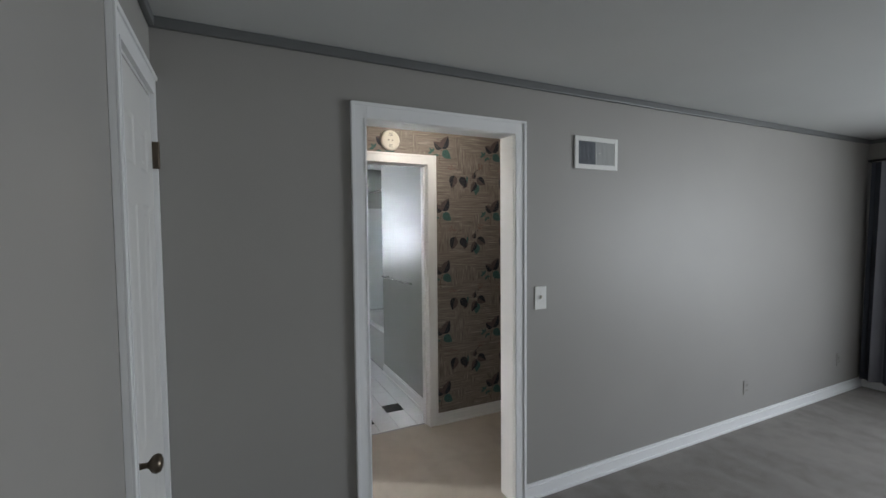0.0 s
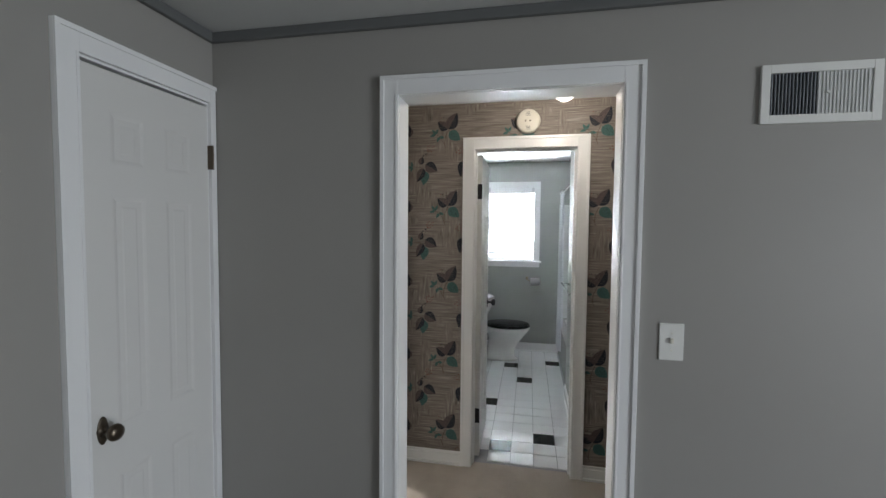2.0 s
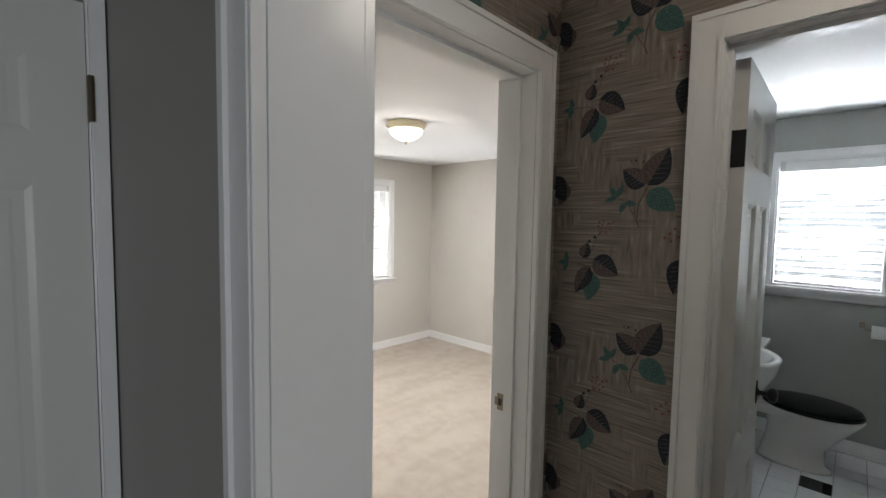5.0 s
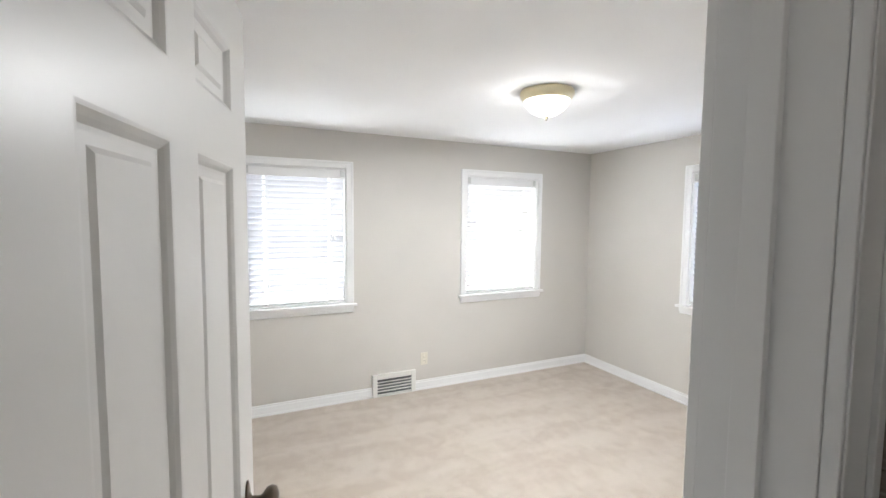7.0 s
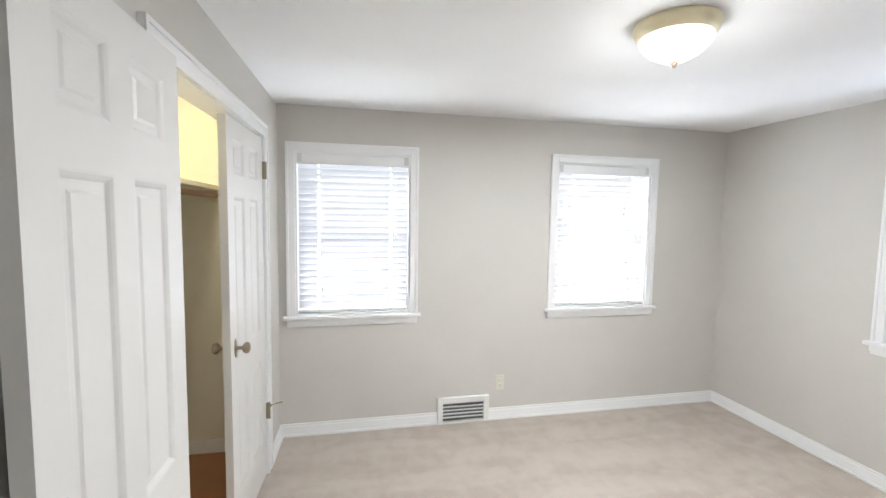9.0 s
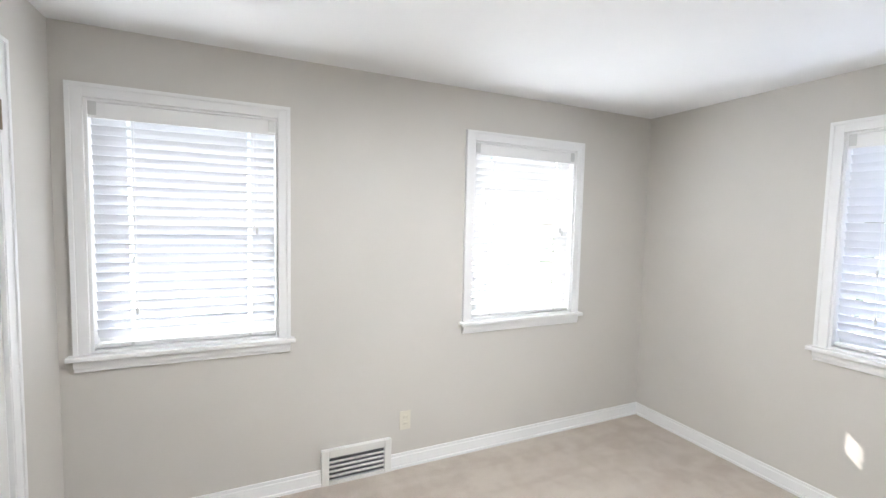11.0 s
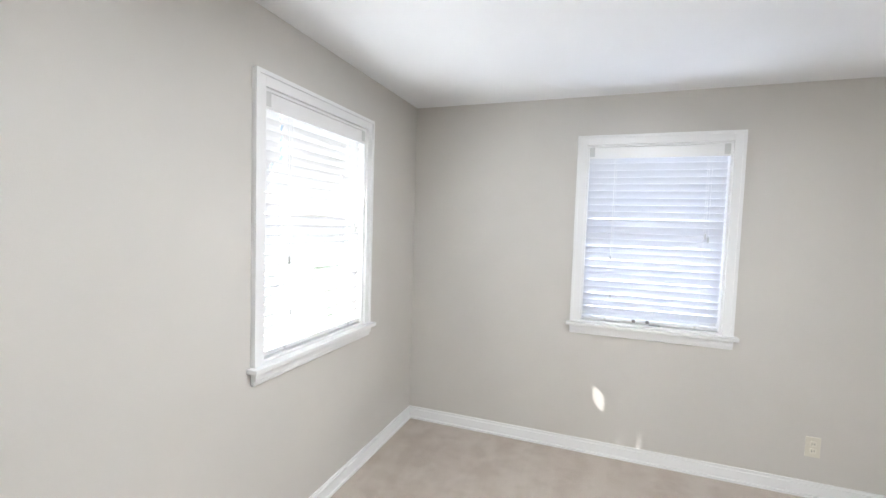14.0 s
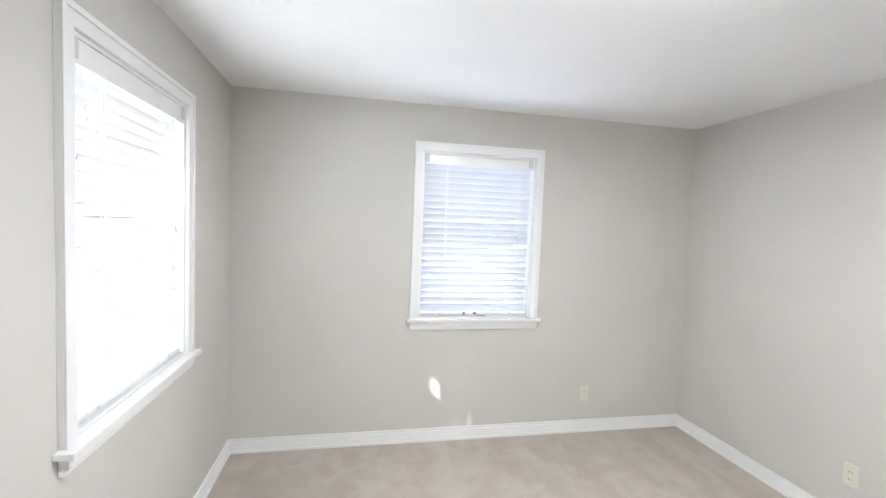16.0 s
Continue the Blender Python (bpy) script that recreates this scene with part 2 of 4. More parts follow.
def slab(name, axis, lo, hi, u0, u1, z0, z1, holes, m_lo, m_hi, kind="structure", label=""):
    """A wall between two planes of an axis with rectangular holes (u0, u1, z0, z1) right through it."""
    us = sorted({u0, u1, *[c for h in holes for c in h[:2] if u0 < c < u1]})
    zs = sorted({z0, z1, *[c for h in holes for c in h[2:] if z0 < c < z1]})
    bm = bmesh.new()

    def P(p, u, z):
        return bm.verts.new((p, u, z) if axis == "x" else (u, p, z))

    def solid(i, k):
        if not (0 <= i < len(us) - 1 and 0 <= k < len(zs) - 1):
            return False
        cu, cz = (us[i] + us[i + 1]) / 2, (zs[k] + zs[k + 1]) / 2
        return not any(h[0] < cu < h[1] and h[2] < cz < h[3] for h in holes)

    for i in range(len(us) - 1):
        for k in range(len(zs) - 1):
            if not solid(i, k):
                continue
            a, b, c, d = us[i], us[i + 1], zs[k], zs[k + 1]
            f = bm.faces.new([P(lo, a, c), P(lo, b, c), P(lo, b, d), P(lo, a, d)])
            f.material_index = 0
            f = bm.faces.new([P(hi, b, c), P(hi, a, c), P(hi, a, d), P(hi, b, d)])
            f.material_index = 1
            for di, dk, e in ((-1, 0, ((a, c), (a, d))), (1, 0, ((b, d), (b, c))), (0, -1, ((b, c), (a, c))), (0, 1, ((a, d), (b, d)))):
                if not solid(i + di, k + dk):
                    (p, q), (r, s) = e
                    bm.faces.new([P(lo, p, q), P(lo, r, s), P(hi, r, s), P(hi, p, q)])
    bmesh.ops.remove_doubles(bm, verts=bm.verts, dist=1e-5)
    bmesh.ops.recalc_face_normals(bm, faces=bm.faces)
    ob = link_mesh(name, bm, [m_lo, m_hi])
    return tagged(ob, label, kind=kind)


def floor_piece(name, x0, x1, y0, y1, z, mat, label):
    bm = boxes((x0, x1, y0, y1, z - 0.08, z))
    return tagged(link_mesh(name, bm, mat), label, kind="structure")


# ---- the shell ----
H = 2.335
HG = 2.376
X_W, Y_N, Y_S, X_E = -2.93, 3.925, 0.235, 0.40
W1 = (0.421, 1.221, 0.875, 2.023)
W2 = (2.378, 3.197, 0.875, 2.023)
W3 = (-1.718, -0.908, 0.875, 2.023)
WB = (0.80, 1.41, 1.15, 2.09)
D1 = (0.815, 1.672, 0.0, 2.095)
D2 = (0.217, 0.985, 0.0, 2.07)
DB = (0.975, 1.634, 0.0, 2.078)
DC = (-0.588, -0.02, 0.0, 2.09)
DBC = (-2.50, -1.14, 0.0, 2.055)

SKEW = Matrix.Translation((X_E, Y_S, 0)) @ pose(0, 0, 0, 0, 0, -1.2) @ Matrix.Translation((-X_E, -Y_S, 0))


def skewed(ob):
    """Turns a thing that belongs to the bedroom's slightly crooked closet wall."""
    ob.matrix_world = SKEW @ ob.matrix_world
    return ob


slab("wall_bedroom_west", "x", X_W - 0.16, X_W, 0.10, Y_N, -0.3, 2.6, [W1, W2], M_EXT, M_GREIGE)
slab("wall_bedroom_north", "y", Y_N, Y_N + 0.16, X_W - 0.16, 0.465, -0.3, 2.6, [W3], M_GREIGE, M_EXT)
slab("wall_bath_north", "y", Y_N, Y_N + 0.16, 0.4655, 2.7, -0.3, 2.6, [WB], M_BATH, M_EXT)
slab("wall_bedroom_east", "x", X_E, 0.53, 1.16, Y_N, 0, 2.6, [], M_GREIGE, M_BATH)
slab("wall_hall_west", "x", X_E, 0.53, 0.115, 1.16, 0, 2.6, [D2], M_GREIGE, M_PAPER)
slab("wall_hall_north", "y", 1.10, 1.22, 0.53, 4.5, 0, 2.6, [DB], M_PAPER, M_BATH)
slab("wall_grey_room_north", "y", 0.0, 0.115, -0.12, 5.91, 0, 2.6, [D1], M_GREY, M_PAPER)
skewed(slab("wall_bedroom_south", "y", 0.118, Y_S, X_W - 0.1, X_E - 0.001, 0, 2.6, [DBC], M_CLOSET, M_GREIGE))
slab("wall_grey_room_west", "x", -0.12, 0.0, -4.3, 0.0, 0, 2.6, [DC], M_CLOSET, M_GREY)
slab("wall_grey_room_east", "x", 5.75, 5.91, -4.3, 0.0, 0, 2.6, [(-3.7, -1.7, 0.55, 2.1)], M_GREY, M_EXT)
slab("wall_grey_room_south", "y", -4.46, -4.3, -0.12, 5.91, 0, 2.6, [], M_EXT, M_GREY)
slab("wall_hall_east", "x", 4.5, 4.62, 0.115, 1.22, 0, 2.6, [], M_PAPER, M_EXT)
slab("wall_bath_partition", "x", 1.70, 1.80, 1.22, 2.50, 0, 2.6, [], M_BATH, M_BATH)
slab("wall_bath_alcove_south", "y", 2.40, 2.50, 1.80, 2.58, 0, 2.6, [], M_BATH, M_BATH)
slab("wall_bath_alcove_east", "x", 2.58, 2.70, 2.40, Y_N, 0, 2.6, [], M_BATH, M_EXT)
slab("wall_closet_back", "y", -0.58, -0.48, X_W, -0.12, 0, 2.6, [], M_CLOSET, M_CLOSET)
slab("wall_closet_west", "x", -2.93, -2.80, -0.48, 0.165, 0, 2.6, [], M_CLOSET, M_CLOSET)
slab("wall_closet_east", "x", -0.9, -0.8, -0.48, 0.138, 0, 2.6, [], M_CLOSET, M_CLOSET)


def ceiling(name, x0, x1, y0, y1, z, mat, label):
    return tagged(link_mesh(name, boxes((x0, x1, y0, y1, z, z + 0.06)), mat), label, kind="structure")


ceiling("ceiling_bedroom", X_W, X_E, Y_S, Y_N, H, M_CEIL, "smooth white painted bedroom ceiling")
ceiling("ceiling_hall", 0.53, 4.5, 0.115, 1.10, 2.35, M_CEIL, "white painted hallway ceiling")
ceiling("ceiling_grey_room", 0.0, 5.75, -4.3, 0.0, HG, M_CEIL_GREY, "white ceiling of the grey room, its dimness put into the paint colour")
ceiling("ceiling_bath", 0.53, 2.58, 1.22, Y_N, 2.40, M_CEIL, "white painted bathroom ceiling")
ceiling("ceiling_closet", -2.80, -0.9, -0.48, 0.14, H, M_CLOSET, "cream painted closet ceiling")
tagged(link_mesh("roof", boxes((-3.4, 6.2, -4.8, 4.3, 2.6, 2.75)), M_EXT), "flat roof slab", kind="structure")

floor_piece("floor_bedroom", X_W, 0.465, Y_S - 0.03, Y_N, 0, M_CARPET, "beige cut-pile bedroom carpet with vacuum marks")
floor_piece("floor_hall", 0.4655, 4.5, 0.058, 1.155, 0, M_CARPET_HALL, "beige hallway carpet")
floor_piece("floor_grey_room", -0.10, 5.75, -4.3, 0.0575, 0, M_CARPET2, "grey-beige carpet of the large room")
floor_piece("floor_closet", -2.80, -0.9, -0.48, 0.204, 0.003, M_WOOD, "worn brown wooden closet floor")
floor_piece("floor_bath", 0.5305, 2.58, 1.1555, Y_N, -0.004, M_GROUT, "dark grout bed under the bathroom tiles")
bm = bmesh.new()
bmesh.ops.create_grid(bm, x_segments=8, y_segments=8, size=300)
bmesh.ops.translate(bm, verts=bm.verts, vec=(0, 0, -0.5))
tagged(link_mesh("ground", bm, M_SOIL), "lawn around the house", kind="structure")


# ---- trim ----
def trim(name, rows, mat=None, label="", bevel=0.003):
    return tagged(link_mesh(name, boxes(*rows, bevel=bevel), mat or M_TRIM), label, kind="structure")


def boards(name, rows, groups, label, word):
    """A trim set whose three boards are parts; what is laid on a board goes with it."""
    holder = tagged(new(name), label, kind="structure")
    centre = lambda r: Vector(((r[0] + r[1]) / 2, (r[2] + r[3]) / 2, (r[4] + r[5]) / 2))
    sets = [[rows[0]], [rows[1]], [rows[2]]]
    for r in rows[3:]:
        tall = r[5] - r[4] > 0.5
        k = 2 if not tall else min((0, 1), key=lambda q: (centre(rows[q]) - centre(r)).xy.length)
        sets[k].append(r)
    for st in sets:
        part(word, boxes(*st, bevel=0.0015), M_TRIM, holder)
    return holder


def baseboard(name, axis, plane, way, u0, u1, h=0.090, t=0.014):
    """Board with a thinner top and a shoe at its foot, on the given side of a wall plane."""
    rows = []
    for th, z0, z1 in ((t, 0.0, h - 0.018), (t * 0.6, h - 0.018, h), (t + 0.009, 0.0, 0.016)):
        a, b = sorted((plane, plane + way * th))
        rows.append((a, b, u0, u1, z0, z1) if axis == "x" else (u0, u1, a, b, z0, z1))
    return trim(name, rows, None, "white painted baseboard", 0.0015)


def casing(name, axis, plane, way, u0, u1, z1, z0=0.0, w=0.072, left=None, right=None, sill=False):
    """Flat casing with a raised outer band round an opening; left and right may be cut narrower."""
    lw, rw = (w if left is None else left), (w if right is None else right)
    rows = []

    def put(a0, a1, b0, b1, th0, th1):
        p, q = sorted((plane + way * th0, plane + way * th1))
        rows.append((p, q, a0, a1, b0, b1) if axis == "x" else (a0, a1, p, q, b0, b1))

    put(u0 - lw, u0, z0, z1 + w, 0, 0.016)
    put(u1, u1 + rw, z0, z1 + w, 0, 0.016)
    put(u0, u1, z1, z1 + w, 0, 0.0155)
    band = 0.016
    if lw > 0.04:
        put(u0 - lw, u0 - lw + band, z0, z1 + w - band, 0.0161, 0.023)
    if rw > 0.04:
        put(u1 + rw - band, u1 + rw, z0, z1 + w - band, 0.0161, 0.023)
    put(u0 - lw, u1 + rw, z1 + w - band, z1 + w, 0.0161, 0.023)
    if lw > 0.04:
        put(u0 - 0.012, u0 - 0.004, z0, z1, 0.0161, 0.019)
    if rw > 0.04:
        put(u1 + 0.004, u1 + 0.012, z0, z1, 0.0161, 0.019)
    return boards(name, rows, [[0], [1], [2]] , "white enamelled door casing", "casing_board")


def jamb(name, axis, p0, p1, u0, u1, z1, t=0.018, stop=None):
    """Lining of a doorway and its stop."""
    rows = []

    def put(pa, pb, a0, a1, b0, b1):
        rows.append((pa, pb, a0, a1, b0, b1) if axis == "x" else (a0, a1, pa, pb, b0, b1))

    put(p0, p1, u0, u0 + t, 0, z1 - t)
    put(p0, p1, u1 - t, u1, 0, z1 - t)
    put(p0, p1, u0, u1, z1 - t, z1)
    if stop:
        a, b = stop
        put(a, b, u0 + t, u0 + t + 0.011, 0, z1 - t)
        put(a, b, u1 - t - 0.011, u1 - t, 0, z1 - t)
        put(a, b, u0 + t + 0.011, u1 - t - 0.011, z1 - t - 0.011, z1 - t)
    return boards(name, rows, [[0], [1], [2]], "white enamelled door lining", "jamb_board")


jamb("door_lining_grey_room", "y", 0.0, 0.115, *D1[:2], D1[3])
casing("door_casing_grey_room", "y", -0.0005, -1, D1[0] + 0.016, D1[1] - 0.016, D1[3] - 0.016)
casing("door_casing_hall_south", "y", 0.1155, 1, D1[0] + 0.016, D1[1] - 0.016, D1[3] - 0.016)
jamb("door_lining_bath", "y", 1.10, 1.22, *DB[:2], DB[3], stop=(1.135, 1.17))
casing("door_casing_bath", "y", 1.0995, -1, DB[0] + 0.016, DB[1] - 0.016, DB[3] - 0.016)
jamb("door_lining_bedroom", "x", X_E, 0.53, *D2[:2], D2[3], stop=(0.445, 0.478))
casing("door_casing_bedroom", "x", 0.5305, 1, D2[0] + 0.016, D2[1] - 0.016, D2[3] - 0.016, left=0.07)
casing("door_casing_bedroom_inside", "x", X_E - 0.0005, -1, D2[0] + 0.016, D2[1] - 0.016, D2[3] - 0.016, left=0.0005)
jamb("door_lining_grey_closet", "x", -0.12, 0.0, *DC[:2], DC[3])
casing("door_casing_grey_closet", "x", 0.0005, 1, DC[0] + 0.016, DC[1] - 0.014, DC[3] - 0.010, right=0.03)
skewed(jamb("door_lining_bedroom_closet", "y", 0.118, Y_S, *DBC[:2], DBC[3]))
skewed(casing("door_casing_bedroom_closet", "y", Y_S + 0.0005, 1, DBC[0] + 0.016, DBC[1] - 0.016, DBC[3] - 0.016))


baseboard("baseboard_bedroom_west", "x", X_W, 1, Y_S + 0.06, 1.443)
baseboard("baseboard_bedroom_west_b", "x", X_W, 1, 1.853, Y_N)
baseboard("baseboard_bedroom_north", "y", Y_N, -1, X_W, X_E)
baseboard("baseboard_bedroom_east", "x", X_E, -1, 1.045, Y_N)
skewed(baseboard("baseboard_bedroom_south", "y", Y_S, 1, X_W, DBC[0] - 0.06))
skewed(baseboard("baseboard_bedroom_south_b", "y", Y_S, 1, DBC[1] + 0.06, X_E - 0.02))
baseboard("baseboard_hall_north", "y", 1.10, -1, 0.53, DB[0] - 0.058)
baseboard("baseboard_hall_north_b", "y", 1.10, -1, DB[1] + 0.058, 4.5)
baseboard("baseboard_hall_south", "y", 0.115, 1, D1[1] + 0.058, 4.5)
baseboard("baseboard_grey_north", "y", 0.0, -1, D1[1] + 0.058, 5.75)
baseboard("baseboard_grey_north_b", "y", 0.0, -1, 0.0, D1[0] - 0.058)
baseboard("baseboard_grey_east", "x", 5.75, -1, -4.3, 0.0)
baseboard("baseboard_grey_west", "x", 0.0, 1, -4.3, DC[0] - 0.06)
baseboard("baseboard_closet", "y", -0.48, 1, -2.79, -0.9)
baseboard("baseboard_bath_partition", "x", 1.70, -1, 1.22, 2.50, 0.10)
baseboard("baseboard_bath_north", "y", Y_N, -1, 0.53, 1.72, 0.10)
for nm, rows in (("crown_north", [(0, 5.75, -0.022, 0, HG - 0.041, HG)]), ("crown_west", [(0, 0.022, -4.3, -0.022, HG - 0.041, HG)]),
                 ("crown_east", [(5.728, 5.75, -4.3, -0.022, HG - 0.041, HG)])):
    trim(nm, rows, M_CROWN, "dark grey painted ceiling moulding", 0.006)


# ---- doors ----
def panel_mesh(w, h, relief, side):
    """A raised field with a sloping border, proud to one side."""
    bm = bmesh.new()
    rings = []
    for inset, d in ((0.0, 0.0), (0.005, -0.0005), (0.012, -0.005), (0.018, -0.0105), (0.024, -0.011), (0.036, -0.011), (0.043, -0.007)):
        rings.append([bm.verts.new((x, side * d * relief, z)) for x, z in ((inset, inset), (w - inset, inset), (w - inset, h - inset), (inset, h - inset))])
    for a, b in zip(rings, rings[1:]):
        for i in range(4):
            j = (i + 1) % 4
            bm.faces.new([a[i], a[j], b[j], b[i]] if side < 0 else [a[j], a[i], b[i], b[j]])
    bm.faces.new(rings[-1] if side < 0 else rings[-1][::-1])
    return bm


def knob_set(parent, x, z, side, t, metal, black=False):
    for s in side:
        rose = lathe([(0, 0.0), (0.020, 0.0), (0.021, 0.003), (0.014, 0.007), (0.009, 0.010), (0.008, 0.028), (0.013, 0.033),
                      (0.024, 0.041), (0.0275, 0.051), (0.024, 0.061), (0.012, 0.066), (0, 0.067)], 24)
        ob = part("knob", rose, metal, parent, "aged metal door knob", True)
        ob.matrix_basis = pose(x, s * t / 2, z, -90 * s, 0, 0)
        plate = lathe([(0, 0), (0.030, 0), (0.031, 0.002), (0.026, 0.004), (0, 0.0045)], 20, (0.62, 1.5))
        pl = part("escutcheon", plate, metal, parent, "", True)
        pl.matrix_basis = pose(x, s * (t / 2 + 0.0004), z, -90 * s, 0, 0)


def hinge(parent, z, metal, y):
    ob = part("hinge", boxes((-0.004, 0.0, y - 0.017, y + 0.017, z - 0.05, z + 0.05), bevel=0.001), metal, parent, "aged metal hinge leaf")
    k = tube([(-0.006, y + (0.02 if y >= 0 else -0.02), z - 0.05), (-0.006, y + (0.02 if y >= 0 else -0.02), z + 0.05)], 0.006)
    part("hinge_pin", k, metal, parent)
    return ob


def door_leaf(name, m, w, h, label, rows=((0.22, 0.74), (0.90, 1.66), (1.76, 1.93)), t=0.035, knob=None, sides=(1, -1), metal=None, mat=None, hinges=(), hy=0.0, relief=1.0, backset=0.062):
    """Six-panel door: hinge edge at x = 0, width along x, height along z."""
    mat = mat or M_DOOR
    d = thing(name, m, label, "door")
    st, mid = 0.105, 0.095
    if w < 0.65:
        st, mid = 0.09, 0.08
    pw = (w - 2 * st - mid) / 2
    cols = ((st, st + pw), (st + pw + mid, w - st))
    bars = [(0, st, 0, h), (w - st, w, 0, h), (st + pw, st + pw + mid, rows[0][0], rows[2][1])]
    zs = [0, rows[0][0], rows[0][1], rows[1][0], rows[1][1], rows[2][0], rows[2][1], h]
    for i in range(0, 8, 2):
        if i in (0, 6):
            bars.append((st, w - st, zs[i], zs[i + 1]))
        else:
            for c in cols:
                bars.append((*c, zs[i], zs[i + 1]))
    bm = bmesh.new()
    for a, b, c, e in bars:
        add_box(bm, a, b, -t / 2, t / 2, c, e)
    part("door_frame", bm, mat, d, "white enamelled stiles and rails")
    for lo, hi in rows:
        for c in cols:
            for s in (1, -1):
                p = part("panel", panel_mesh(c[1] - c[0], hi - lo, relief, s), mat, d)
                p.location = (c[0], s * t / 2, lo)
    if knob:
        knob_set(d, w - backset, knob, sides, t, metal or M_BRASS)
    for z in hinges:
        hinge(d, z, metal or M_BRASS, hy)
    return d


door_leaf("closet_door", pose(-0.016, DC[1] - 0.020, 0.012, 0, 0, -90), 0.523, 2.048, "white six-panel closet door, shut, with dark aged knob",
          rows=((0.22, 0.72), (0.87, 1.65), (1.75, 1.92)), knob=0.89, backset=0.036, sides=(1,), relief=0.33, hinges=(1.84, 0.25), hy=0.016)
door_leaf("bedroom_door", pose(X_E - 0.020, D2[0] + 0.044, 0.012, 0, 0, 167), 0.715, 2.035, "white six-panel bedroom door, wide open, glossy paint",
          rows=((0.22, 0.76), (0.93, 1.70), (1.80, 1.93)), knob=0.97, hinges=(1.87, 0.25), hy=0.0)
door_leaf("bath_door", pose(DB[0] + 0.036, 1.225, 0.006, 0, 0, 91), 0.60, 2.04, "white six-panel bathroom door, open inwards, black hinges",
          knob=0.97, metal=M_BLACK, hinges=(1.80, 0.28), hy=0.0)
skewed(door_leaf("bedroom_closet_door", pose(DBC[0] + 0.022, Y_S - 0.016, 0.012, 0, 0, -1.5), 0.61, 2.015, "white six-panel closet door, nearly shut, nickel knob",
                 knob=0.95, metal=M_NICKEL, hinges=(1.83, 0.39), hy=0.016))
skewed(door_leaf("bedroom_closet_door", pose(DBC[1] - 0.018, Y_S + 0.046, 0.012, 0, 0, 1.0), 0.61, 2.015, "white six-panel closet door, folded right back, nickel knob",
                 knob=1.05, metal=M_NICKEL, hinges=(1.83, 0.39), hy=-0.016))



stop = skewed(thing("door_stop", pose(DBC[0] + 0.012, Y_S + 0.020, 0.385), "nickel hinge-pin door stop on the closet door hinge", "door stop"))
part("collar", boxes((-0.008, 0.008, -0.006, 0.014, 0.038, 0.050), bevel=0.002), M_NICKEL, stop)
part("arm", tube([(0, 0.01, 0.044), (-0.02, 0.035, 0.046), (-0.035, 0.075, 0.048)], 0.004, 8), M_NICKEL, stop)
part("bumper", tube([(-0.034, 0.070, 0.048), (-0.038, 0.084, 0.049)], 0.008, 10), M_PLATE, stop)


# ---- windows and blinds ----
def frame_m(axis, plane, way):
    """Local x runs along the wall, local y out of the room; z is up."""
    if axis == "x":
        return Matrix(((0, -way, 0, plane), (1, 0, 0, 0), (0, 0, 1, 0), (0, 0, 0, 1)))
    return Matrix(((1, 0, 0, 0), (0, -way, 0, plane), (0, 0, 1, 0), (0, 0, 0, 1)))


def window(name, axis, plane, way, hole, label):
    u0, u1, z0, z1 = hole
    w = new(name)
    w.matrix_world = frame_m(axis, plane, way)
    tagged(w, label, kind="structure")
    c = 0.060
    part("window_casing", boxes((u0 - c, u0, -0.017, -0.0005, z0, z1 + c), (u1, u1 + c, -0.017, -0.0005, z0, z1 + c), (u0, u1, -0.0165, -0.0005, z1, z1 + c),
                                (u0 - c, u0 - c + 0.018, -0.024, -0.0171, z0, z1 + c - 0.018), (u1 + c - 0.018, u1 + c, -0.024, -0.0171, z0, z1 + c - 0.018),
                                (u0 - c, u1 + c, -0.024, -0.0171, z1 + c - 0.018, z1 + c), bevel=0.0015), M_TRIM, w, "white enamelled window casing")
    part("window_sill", boxes((u0 - c - 0.022, u1 + c + 0.022, -0.052, -0.0005, z0 - 0.022, z0), (u0 - c, u1 + c, -0.028, -0.0005, z0 - 0.058, z0 - 0.0225),
                              (u0 - c, u1 + c, -0.017, -0.0005, z0 - 0.078, z0 - 0.0585), bevel=0.004), M_TRIM, w, "white window stool and apron")
    part("window_lining", boxes((u0, u0 + 0.012, 0, 0.16, z0, z1), (u1 - 0.012, u1, 0, 0.16, z0, z1), (u0 + 0.012, u1 - 0.012, 0, 0.16, z1 - 0.012, z1),
                                (u0 + 0.012, u1 - 0.012, 0, 0.16, z0, z0 + 0.012)), M_TRIM, w)
    a, b, lo, hi = u0 + 0.012, u1 - 0.012, z0 + 0.012, z1 - 0.012
    zm = (lo + hi) / 2
    for y, c0, c1 in ((0.085, lo, zm + 0.02), (0.118, zm - 0.02, hi)):
        part("sash", boxes((a, a + 0.04, y, y + 0.03, c0, c1), (b - 0.04, b, y, y + 0.03, c0, c1), (a + 0.04, b - 0.04, y, y + 0.03, c0, c0 + 0.045),
                           (a + 0.04, b - 0.04, y, y + 0.03, c1 - 0.04, c1), bevel=0.002), M_TRIM, w, "white window sash")
        pane = part("pane", boxes((a + 0.035, b - 0.035, y + 0.013, y + 0.017, c0 + 0.04, c1 - 0.035)), M_GLASS, w, "clear glass")
        pane.visible_shadow = False
    return w


